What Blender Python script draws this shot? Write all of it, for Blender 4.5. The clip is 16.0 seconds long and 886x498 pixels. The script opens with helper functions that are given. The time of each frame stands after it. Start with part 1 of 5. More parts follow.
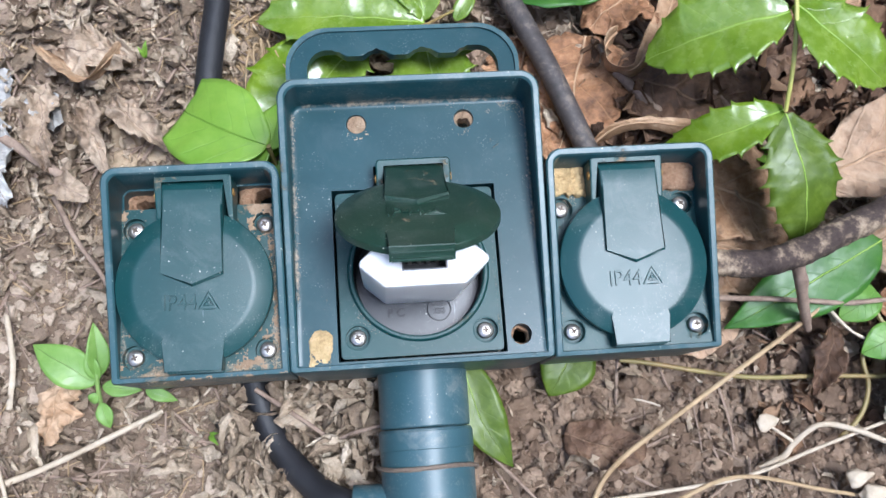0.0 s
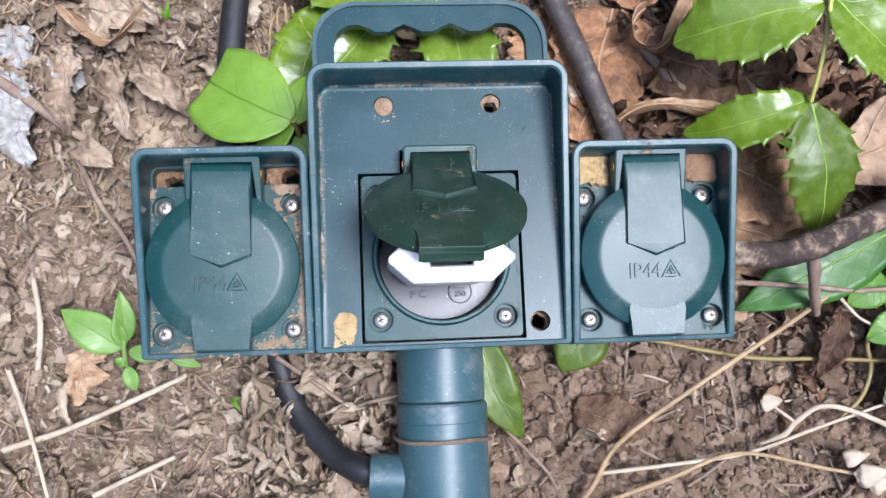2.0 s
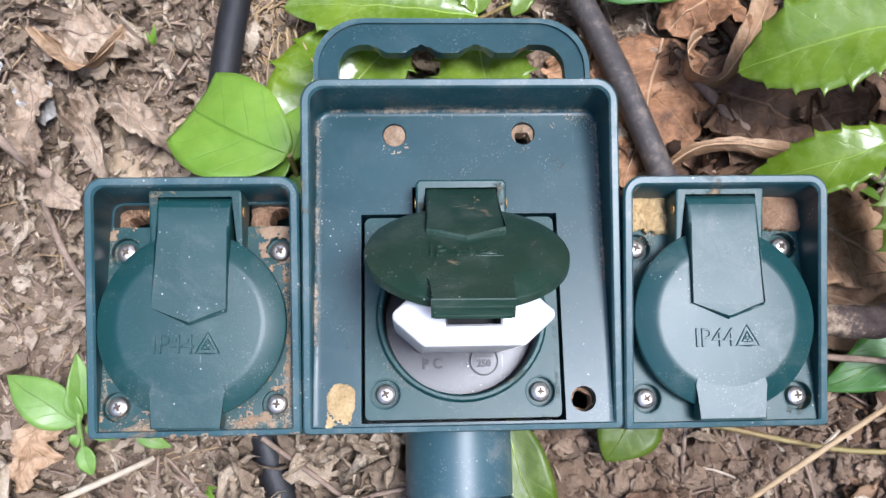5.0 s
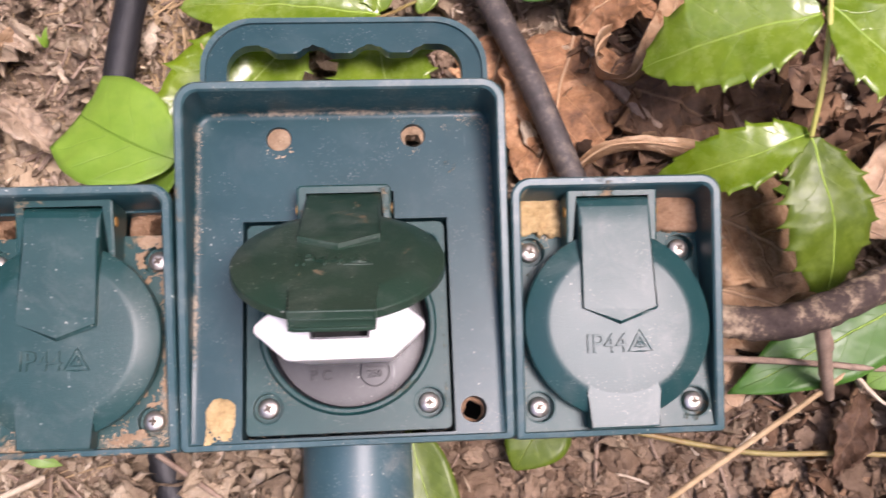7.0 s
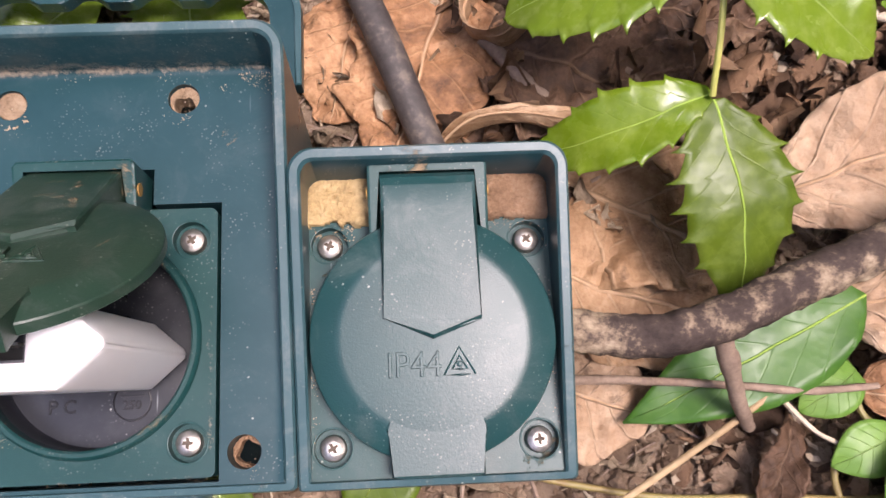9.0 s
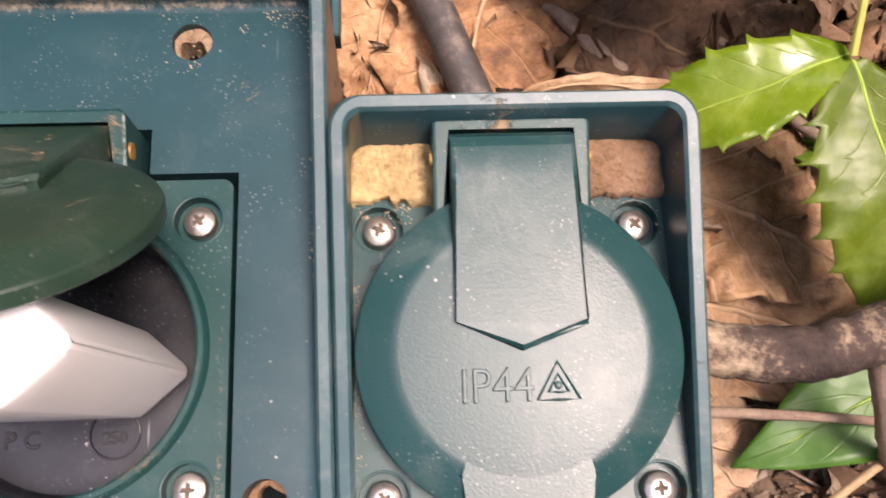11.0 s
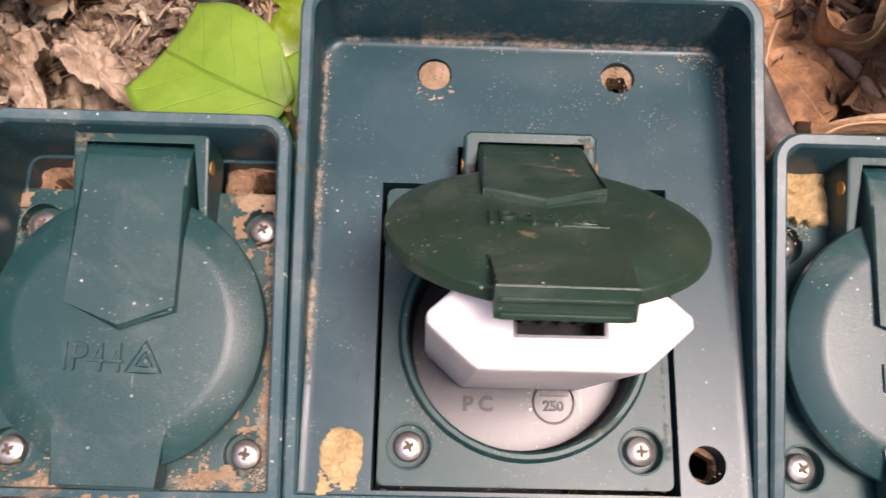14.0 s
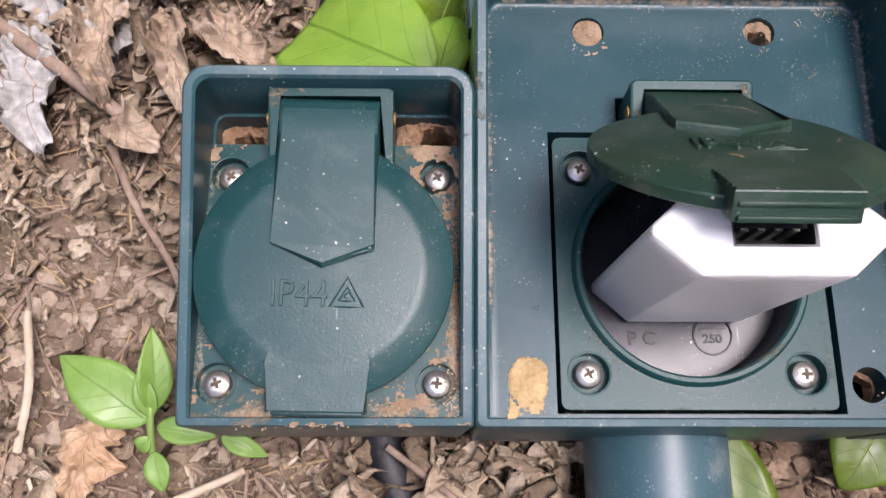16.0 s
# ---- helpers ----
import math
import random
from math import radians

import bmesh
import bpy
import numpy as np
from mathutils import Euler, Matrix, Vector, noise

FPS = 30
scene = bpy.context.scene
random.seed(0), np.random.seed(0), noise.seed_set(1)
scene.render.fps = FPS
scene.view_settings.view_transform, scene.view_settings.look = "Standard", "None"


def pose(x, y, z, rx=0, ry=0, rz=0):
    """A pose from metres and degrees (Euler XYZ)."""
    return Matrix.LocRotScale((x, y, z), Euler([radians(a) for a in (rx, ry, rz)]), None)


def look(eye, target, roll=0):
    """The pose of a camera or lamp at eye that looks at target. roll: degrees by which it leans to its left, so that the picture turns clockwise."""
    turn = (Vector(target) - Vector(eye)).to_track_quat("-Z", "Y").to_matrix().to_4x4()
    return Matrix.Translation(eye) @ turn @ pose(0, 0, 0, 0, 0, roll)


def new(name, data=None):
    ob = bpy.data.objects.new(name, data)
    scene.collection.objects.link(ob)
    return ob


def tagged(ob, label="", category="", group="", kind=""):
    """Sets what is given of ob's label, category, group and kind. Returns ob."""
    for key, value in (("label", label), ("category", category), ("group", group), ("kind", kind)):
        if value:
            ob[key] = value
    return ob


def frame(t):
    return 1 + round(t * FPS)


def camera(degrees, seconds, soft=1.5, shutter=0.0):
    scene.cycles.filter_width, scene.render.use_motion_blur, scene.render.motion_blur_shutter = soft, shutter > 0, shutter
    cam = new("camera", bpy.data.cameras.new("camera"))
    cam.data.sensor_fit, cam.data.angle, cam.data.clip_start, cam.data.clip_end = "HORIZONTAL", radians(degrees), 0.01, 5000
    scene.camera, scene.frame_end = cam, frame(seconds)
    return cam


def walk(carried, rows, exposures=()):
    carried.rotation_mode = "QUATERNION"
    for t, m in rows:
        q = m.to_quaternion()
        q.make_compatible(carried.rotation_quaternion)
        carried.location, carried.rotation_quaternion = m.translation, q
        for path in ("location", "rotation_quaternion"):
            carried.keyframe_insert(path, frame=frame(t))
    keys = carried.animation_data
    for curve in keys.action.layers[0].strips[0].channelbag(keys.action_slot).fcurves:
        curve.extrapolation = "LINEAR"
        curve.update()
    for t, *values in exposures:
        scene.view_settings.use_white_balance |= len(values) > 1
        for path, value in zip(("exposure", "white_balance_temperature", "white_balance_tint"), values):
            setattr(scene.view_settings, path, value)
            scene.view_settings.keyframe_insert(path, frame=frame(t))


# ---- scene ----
cam = camera(55.0, 16.0, 1.5, 0.3)
ROWS = [
    (0, -0.01151, -0.04884, 0.30622, 12.61, -3.52, -4.05),
    (0.5, -0.01043, -0.03315, 0.29963, 10.52, -3.34, -2.22),
    (1, -0.01015, -0.02836, 0.30609, 7.67, -3.38, -2.00),
    (1.5, -0.01044, -0.02854, 0.31350, 6.26, -3.78, -2.29),
    (2, -0.01871, -0.02840, 0.31350, 6.86, -3.98, -2.27),
    (2.5, -0.01887, -0.02998, 0.31325, 7.97, -4.07, -2.43),
    (3, -0.01758, -0.02643, 0.31162, 8.85, -4.33, -1.88),
    (3.5, -0.01864, -0.02674, 0.29779, 9.59, -4.01, -1.28),
    (3.7, -0.01895, -0.02585, 0.29220, 10.15, -4.15, -1.23),
    (5.8, -0.01215, -0.02859, 0.25858, 12.15, -1.66, -1.40),
    (6, -0.01504, -0.02387, 0.25815, 11.36, -2.24, -1.59),
    (6.5, -0.01282, -0.01823, 0.25769, 11.61, -2.42, -1.74),
    (7, 0.00895, -0.02509, 0.26017, 12.02, -3.60, -2.39),
    (7.5, 0.03066, -0.02212, 0.25784, 12.34, -4.14, -3.74),
    (8, 0.05341, -0.02499, 0.24792, 11.76, -3.79, -4.50),
    (8.2, 0.06022, -0.02011, 0.24469, 11.38, -3.26, -4.12),
    (10.3, 0.05947, -0.02253, 0.17099, 15.87, -1.44, -1.91),
    (10.5, 0.05823, -0.02359, 0.17126, 15.97, -1.49, -2.30),
    (11, 0.04901, -0.01906, 0.17487, 15.32, -2.07, -2.17),
    (11.5, 0.03449, -0.01117, 0.17534, 15.93, -1.61, -1.44),
    (12, 0.02464, -0.00934, 0.18104, 15.68, -1.80, -0.75),
    (12.5, 0.01714, -0.01103, 0.18516, 15.71, -1.42, -0.21),
    (13, 0.00711, -0.01699, 0.18925, 15.42, -1.52, 0.32),
    (13.5, -0.00364, -0.01947, 0.19224, 15.30, -1.49, 0.86),
    (14, -0.01679, -0.02491, 0.19673, 15.46, -1.40, 1.15),
    (14.5, -0.03289, -0.02606, 0.19783, 15.25, -1.33, 1.28),
    (15, -0.04090, -0.03226, 0.20145, 15.61, -1.29, 0.90),
    (15.5, -0.04269, -0.03693, 0.20292, 15.92, -1.05, 0.33),
    (16, -0.04681, -0.03952, 0.20217, 16.23, -0.94, -0.00),
]
EXPO = [(0.0, 1.40, 5450, 9), (1.5, 1.40, 5600, 13), (3.5, 1.38, 5550, 12), (6.0, 1.44, 5950, 18), (7.0, 1.43, 6700, 29), (8.0, 1.36, 6400, 24), (10.5, 1.72, 7450, 28), (11.0, 1.66, 7500, 28), (11.5, 1.34, 7600, 28), (12.5, 1.34, 7700, 30), (13.5, 1.38, 7600, 31), (14.5, 1.42, 7050, 29), (16.0, 1.29, 6400, 23)]
walk(cam, [(t, pose(*p)) for t, *p in ROWS], EXPO)
# path end

# ---------------------------------------------------------------- light
world = bpy.data.worlds.new("sky")
scene.world = world
world.use_nodes = True
wn = world.node_tree
sky = wn.nodes.new("ShaderNodeTexSky")
sky.sky_type, sky.sun_disc = "NISHITA", False
sky.sun_elevation, sky.sun_rotation = radians(74), radians(95)
sky.air_density, sky.dust_density, sky.ozone_density = 1.0, 3.0, 1.0
wn.nodes["Background"].inputs["Strength"].default_value = 0.15
wn.links.new(sky.outputs["Color"], wn.nodes["Background"].inputs["Color"])
sun_data = bpy.data.lights.new("sun", "SUN")
sun_data.energy, sun_data.angle, sun_data.color = 1.7, radians(20), (1.0, 0.98, 0.95)
sun = new("sun", sun_data)
sun.matrix_world = look((0.25, -0.08, 1.0), (0, 0, 0))

# ---------------------------------------------------------------- materials


class Mat:
    """A small node-graph writer for one principled material."""

    def __init__(self, name, rough=0.6, metal=0.0, spec=0.5):
        self.m = bpy.data.materials.new(name)
        self.m.use_nodes = True
        self.t = self.m.node_tree
        self.b = self.t.nodes["Principled BSDF"]
        self.b.inputs["Metallic"].default_value = metal
        self.b.inputs["Specular IOR Level"].default_value = spec
        self.set("Roughness", rough)
        self.co = self.node("ShaderNodeTexCoord")

    def node(self, kind, **ins):
        n = self.t.nodes.new(kind)
        for k, v in ins.items():
            k = k.replace("_", " ")
            if isinstance(v, bpy.types.NodeSocket):
                self.t.links.new(v, n.inputs[k])
            else:
                n.inputs[k].default_value = v
        return n

    def set(self, name, v):
        if isinstance(v, bpy.types.NodeSocket):
            self.t.links.new(v, self.b.inputs[name])
        else:
            self.b.inputs[name].default_value = v

    def noise(self, scale, detail=4, rough=0.6, distortion=0.0, vec=None):
        return self.node("ShaderNodeTexNoise", Vector=vec or self.co.outputs["Object"], Scale=scale, Detail=detail, Roughness=rough, Distortion=distortion).outputs["Fac"]

    def cells(self, scale, out="Distance", vec=None):
        return self.node("ShaderNodeTexVoronoi", Vector=vec or self.co.outputs["Object"], Scale=scale).outputs[out]

    def span(self, v, a, b, lo=0.0, hi=1.0):
        n = self.node("ShaderNodeMapRange", Value=v)
        for k, x in (("From Min", a), ("From Max", b), ("To Min", lo), ("To Max", hi)):
            n.inputs[k].default_value = x
        return n.outputs[0]

    def math(self, op, a, b=0.0):
        n = self.t.nodes.new("ShaderNodeMath")
        n.operation = op
        for k, v in enumerate((a, b)):
            if isinstance(v, bpy.types.NodeSocket):
                self.t.links.new(v, n.inputs[k])
            else:
                n.inputs[k].default_value = v
        return n.outputs[0]

    def mix(self, f, a, b):
        n = self.t.nodes.new("ShaderNodeMix")
        n.data_type = "RGBA"
        for k, v in ((0, f), (6, a), (7, b)):
            if isinstance(v, bpy.types.NodeSocket):
                self.t.links.new(v, n.inputs[k])
            else:
                n.inputs[k].default_value = (*v, 1) if isinstance(v, tuple) else v
        return n.outputs[2]

    def ramp(self, f, *stops):
        n = self.node("ShaderNodeValToRGB", Fac=f)
        e = n.color_ramp.elements
        while len(e) < len(stops):
            e.new(0.5)
        for el, (p, c) in zip(e, stops):
            el.position, el.color = p, (*c, 1)
        return n.outputs[0]

    def random(self):
        return self.node("ShaderNodeNewGeometry").outputs["Random Per Island"]

    def bump(self, h, dist, strength=1.0):
        n = self.node("ShaderNodeBump", Height=h, Distance=dist, Strength=strength)
        self.set("Normal", n.outputs[0])

    def uv(self):
        s = self.node("ShaderNodeSeparateXYZ", Vector=self.co.outputs["UV"])
        return s.outputs[0], s.outputs[1]


def plastic(name, base, edge, rough, grain, dirt, dust=0.25, spec=0.5, bands=(), specks=0.0):
    """Weathered moulded plastic: fine grain, bleached dust film, pale specks and patches of dried mud."""
    m = Mat(name, spec=spec)
    blotch = m.noise(35, 5, 0.65)
    film = m.span(m.noise(70, 7, 0.75, 0.5), 0.50, 0.74)
    c = m.mix(m.span(blotch, 0.3, 0.7), base, edge)
    c = m.mix(m.math("MULTIPLY", film, dust), c, (0.30, 0.30, 0.28))
    mud = m.math("MULTIPLY", m.span(m.noise(60, 8, 0.72, 0.6), 0.70 - dirt, 0.76 - dirt), m.span(m.noise(420, 3), 0.30, 0.55))
    c = m.mix(m.math("MULTIPLY", mud, 0.85), c, (0.30, 0.21, 0.125))
    if bands:
        # dried dirt left in lines: (along x or y, place across, half width, from, to, amount), millimetres
        sep = m.node("ShaderNodeSeparateXYZ", Vector=m.co.outputs["Object"])
        level = m.span(sep.outputs[2], 0.0600, 0.0572, 0.12, 1.0)
        grit = m.math("ADD", m.math("MULTIPLY", m.noise(900, 5, 0.75), 0.6), m.math("MULTIPLY", m.noise(130, 5, 0.7, 0.4), 0.5))
        for axis, at, half, lo, hi, amount in bands:
            run, across = (sep.outputs[0], sep.outputs[1]) if axis == "x" else (sep.outputs[1], sep.outputs[0])
            near = m.span(m.math("ABSOLUTE", m.math("SUBTRACT", across, at * 0.001)), half * 0.001, 0.0)
            ends = m.math("MULTIPLY", m.span(run, lo * 0.001, (lo + 4) * 0.001), m.span(run, hi * 0.001, (hi - 4) * 0.001))
            line = m.math("MULTIPLY", m.math("MULTIPLY", near, ends), 0.26 * amount)
            film = m.span(m.math("ADD", grit, line), 0.73, 0.92)
            film = m.math("MULTIPLY", m.math("MULTIPLY", film, m.span(near, 0.0, 0.6)), m.math("MULTIPLY", ends, level))
            c = m.mix(m.math("MULTIPLY", film, 0.8), c, (0.42, 0.33, 0.24))
            mud = m.math("MAXIMUM", mud, m.math("MULTIPLY", film, 0.5))
    speck = m.math("MULTIPLY", m.span(m.math("ADD", m.cells(520), m.math("MULTIPLY", m.noise(1500, 2), 0.25)), 0.26, 0.20), m.span(m.noise(75, 3), 0.55 - specks, 0.66 - specks))
    fine = m.math("MULTIPLY", m.span(m.cells(1250), 0.25, 0.17), m.span(m.noise(105, 5, 0.7), 0.50, 0.66))
    c = m.mix(m.math("MULTIPLY", fine, 0.3), c, (0.50, 0.49, 0.43))
    c = m.mix(m.math("MULTIPLY", speck, 0.7), c, (0.62, 0.62, 0.55))
    scratch = m.node("ShaderNodeMapping", Vector=m.co.outputs["Object"], Scale=(1.0, 0.07, 1.0), Rotation=(0, 0, 0.7))
    sc = m.math("MULTIPLY", m.span(m.cells(260, vec=scratch.outputs[0]), 0.05, 0.02), m.span(m.noise(70, 2), 0.47, 0.58))
    c = m.mix(m.math("MULTIPLY", sc, 0.4), c, (0.5, 0.55, 0.55))
    m.set("Base Color", c)
    r = m.math("ADD", m.span(blotch, 0.2, 0.8, rough - 0.06, rough + 0.08), m.math("MULTIPLY", mud, 0.4))
    m.set("Roughness", r)
    h = m.math("ADD", m.math("ADD", m.math("MULTIPLY", m.noise(2800, 2), grain * 0.3), m.math("MULTIPLY", m.noise(1300, 3, 0.6, 0.6), grain * 0.13)), m.math("ADD", m.math("MULTIPLY", mud, 1.2), m.math("MULTIPLY", m.noise(60, 2), 0.12)))
    m.bump(h, 0.0003, 0.6)
    return m.m


HOUSING = plastic("housing_plastic", (0.010, 0.042, 0.051), (0.017, 0.058, 0.069), 0.31, 0.25, 0.03, 0.06, 0.29,
                  (("x", 53.6, 1.4, -36, 37, 1.0), ("x", 52.0, 3.0, 16, 36, 0.45), ("x", 55.6, 2.5, 8, 37, 0.7), ("y", -36.0, 1.6, -12, 54, 1.05), ("y", 36.2, 1.4, 4, 54, 0.9), ("y", -36.4, 3.0, 30, 54, 0.8),
                   ("x", 47.3, 5.0, -22, -10.5, 0.8), ("x", 47.5, 5.0, 11.5, 23, 0.85), ("x", -27.5, 1.2, -30, 30, 0.8), ("x", -27.8, 1.6, -88, -42, 1.0)))
RIM = plastic("worn_rim_plastic", (0.017, 0.062, 0.072), (0.045, 0.098, 0.110), 0.38, 0.5, 0.07, 0.36, 0.42, (), 0.02)
INSERT = plastic("insert_plastic", (0.006, 0.040, 0.040), (0.011, 0.056, 0.055), 0.36, 0.5, 0.085, 0.07, 0.29, (("x", -26.0, 2.0, -24, 24, 0.9), ("y", 23.0, 1.5, -24, 10, 0.6)))
LID = plastic("lid_plastic", (0.007, 0.042, 0.044), (0.012, 0.057, 0.058), 0.37, 0.6, -0.01, 0.22, 0.44)
LEFT_LID = plastic("dusty_lid_plastic", (0.006, 0.039, 0.040), (0.012, 0.056, 0.056), 0.37, 0.8, 0.0, 0.14, 0.42, (), 0.02)
OPEN_LID = plastic("open_lid_plastic", (0.010, 0.032, 0.021), (0.017, 0.045, 0.029), 0.40, 0.8, 0.09, 0.20, 0.5, (), 0.05)
LEFT_INSERT = plastic("muddy_insert_plastic", (0.006, 0.040, 0.040), (0.011, 0.056, 0.055), 0.40, 0.5, 0.13, 0.12, 0.36, (("y", -42.5, 3.5, -27, 20, 1.1), ("x", -25.0, 4.0, -60, -41, 1.1), ("y", -86.4, 2.0, -24, 22, 0.9), ("x", -26.0, 2.0, -88, -41, 0.9)))
POLE = plastic("pole_plastic", (0.027, 0.072, 0.088), (0.055, 0.110, 0.130), 0.40, 0.4, 0.05, 0.6, 0.5, (), 0.04)
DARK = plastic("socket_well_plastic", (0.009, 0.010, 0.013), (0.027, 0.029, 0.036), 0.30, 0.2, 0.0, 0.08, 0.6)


def simple(name, stops, scale, rough, bump=0.0, bscale=300, metal=0.0, spec=0.5, island=0.0):
    """Colour from two sizes of noise through a ramp, with fine relief."""
    m = Mat(name, rough, metal, spec)
    f = m.math("ADD", m.math("MULTIPLY", m.noise(scale, 6, 0.65), 0.65), m.math("MULTIPLY", m.noise(scale * 6, 4, 0.7), 0.35))
    if island:
        f = m.math("ADD", m.math("MULTIPLY", f, 1 - island), m.math("MULTIPLY", m.random(), island))
    m.set("Base Color", m.ramp(f, *stops))
    if bump:
        m.bump(m.noise(bscale, 5, 0.7), bump)
    return m.m


SOIL = simple("soil", ((0.25, (0.080, 0.055, 0.039)), (0.5, (0.20, 0.143, 0.100)), (0.75, (0.37, 0.28, 0.20))), 45, 0.95, 0.0012, 700, spec=0.15)
CLOD = simple("soil_clods", ((0.2, (0.090, 0.058, 0.039)), (0.46, (0.220, 0.150, 0.101)), (0.76, (0.44, 0.322, 0.226))), 110, 0.95, 0.0016, 800, spec=0.10, island=0.35)
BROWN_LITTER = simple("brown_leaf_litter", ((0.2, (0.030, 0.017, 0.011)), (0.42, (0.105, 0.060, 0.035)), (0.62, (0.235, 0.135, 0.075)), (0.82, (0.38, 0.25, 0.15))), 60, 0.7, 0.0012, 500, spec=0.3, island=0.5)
LITTER = simple("leaf_litter", ((0.22, (0.10, 0.069, 0.045)), (0.40, (0.30, 0.220, 0.148)), (0.55, (0.49, 0.378, 0.262)), (0.76, (0.76, 0.640, 0.490))), 130, 0.75, 0.0022, 600, spec=0.3, island=0.34)
DRY = simple("dry_pale_soil", ((0.2, (0.15, 0.107, 0.076)), (0.46, (0.36, 0.270, 0.195)), (0.76, (0.63, 0.505, 0.385))), 110, 0.95, 0.0016, 800, spec=0.10, island=0.35)
MUD = simple("dried_mud", ((0.28, (0.36, 0.235, 0.11)), (0.5, (0.60, 0.43, 0.215)), (0.72, (0.78, 0.60, 0.34))), 260, 0.95, 0.0014, 800, spec=0.1)
DUSTY = simple("tan_dust", ((0.25, (0.28, 0.20, 0.13)), (0.5, (0.42, 0.32, 0.215)), (0.75, (0.56, 0.45, 0.33))), 150, 0.95, 0.0005, 900, spec=0.1)
MUD_RED = simple("dried_mud_brown", ((0.28, (0.18, 0.10, 0.058)), (0.5, (0.35, 0.215, 0.13)), (0.72, (0.50, 0.34, 0.225))), 260, 0.95, 0.0018, 800, spec=0.1)
CRUST = simple("thin_mud_crust", ((0.25, (0.17, 0.108, 0.064)), (0.5, (0.32, 0.222, 0.142)), (0.75, (0.47, 0.355, 0.245))), 220, 0.95, 0.0009, 900, spec=0.1)
RUBBER = simple("black_rubber", ((0.3, (0.010, 0.010, 0.012)), (0.6, (0.022, 0.022, 0.025)), (0.85, (0.10, 0.085, 0.07))), 50, 0.5, 0.0002, 900)
OLD_RUBBER = simple("dusty_rubber", ((0.3, (0.022, 0.019, 0.019)), (0.5, (0.065, 0.055, 0.052)), (0.72, (0.27, 0.215, 0.165))), 60, 0.6, 0.0003, 700)
BARK = simple("mottled_bark", ((0.36, (0.030, 0.022, 0.020)), (0.49, (0.075, 0.055, 0.046)), (0.54, (0.24, 0.18, 0.125)), (0.64, (0.50, 0.40, 0.28))), 48, 0.85, 0.0010, 350, spec=0.2)
TWIG = simple("twig_bark", ((0.3, (0.15, 0.10, 0.075)), (0.55, (0.30, 0.22, 0.165)), (0.8, (0.45, 0.36, 0.28))), 120, 0.85, 0.0004, 600, spec=0.2)
STRAW = simple("dry_straw", ((0.3, (0.24, 0.16, 0.08)), (0.55, (0.42, 0.30, 0.17)), (0.8, (0.56, 0.43, 0.27))), 60, 0.7, 0.0003, 600, spec=0.3)
PALE = simple("bleached_stalk", ((0.3, (0.36, 0.28, 0.19)), (0.55, (0.53, 0.44, 0.33)), (0.8, (0.66, 0.58, 0.47))), 60, 0.7, 0.0003, 600, spec=0.3)
VINE = simple("vine_stem", ((0.3, (0.22, 0.12, 0.05)), (0.5, (0.24, 0.18, 0.065)), (0.8, (0.25, 0.27, 0.08))), 40, 0.5, 0.0002, 500)
STEM = simple("yellow_stem", ((0.3, (0.38, 0.38, 0.08)), (0.7, (0.54, 0.52, 0.16))), 40, 0.45, 0.0002, 500)
STEEL = simple("screw_steel", ((0.3, (0.34, 0.31, 0.27)), (0.7, (0.64, 0.61, 0.56))), 300, 0.32, 0.0001, 900, metal=0.9)
RUST = simple("rusty_pin", ((0.3, (0.22, 0.11, 0.03)), (0.7, (0.50, 0.30, 0.09))), 500, 0.6, 0.0002, 900, metal=0.5)
SLOT = simple("screw_slot_dirt_and_shade", ((0.3, (0.045, 0.034, 0.027)), (0.7, (0.15, 0.118, 0.092))), 600, 0.85, spec=0.2)
WIRE = simple("rusty_wire", ((0.3, (0.10, 0.07, 0.05)), (0.7, (0.22, 0.17, 0.13))), 200, 0.7, 0.0003, 900)
SILVER = simple("silvery_dead_leaf", ((0.25, (0.13, 0.115, 0.10)), (0.5, (0.37, 0.355, 0.33)), (0.75, (0.62, 0.60, 0.575))), 110, 0.5, 0.0008, 400)
SKY_BLOCK = simple("dark_sky_block", ((0.3, (0.012, 0.022, 0.008)), (0.5, (0.035, 0.055, 0.02)), (0.75, (0.08, 0.11, 0.04))), 6, 0.9, 0.03, 20)
WHITE = simple("white_plastic", ((0.3, (0.86, 0.85, 0.86)), (0.7, (0.90, 0.89, 0.90))), 40, 0.38, 0.00003, 900)
WHITE.node_tree.nodes["Principled BSDF"].inputs["Subsurface Weight"].default_value = 0.6
WHITE.node_tree.nodes["Principled BSDF"].inputs["Subsurface Radius"].default_value = (1.0, 0.95, 0.9)
WHITE.node_tree.nodes["Principled BSDF"].inputs["Subsurface Scale"].default_value = 0.012
PORT = simple("usb_shell", ((0.3, (0.06, 0.06, 0.065)), (0.7, (0.14, 0.14, 0.15))), 400, 0.4, metal=0.7)
ENGRAVED = simple("engraved_plastic", ((0.3, (0.006, 0.006, 0.008)), (0.7, (0.014, 0.014, 0.018))), 200, 0.42)
BLACK = simple("port_black", ((0.3, (0.004, 0.004, 0.005)), (0.7, (0.010, 0.010, 0.010))), 200, 0.6)


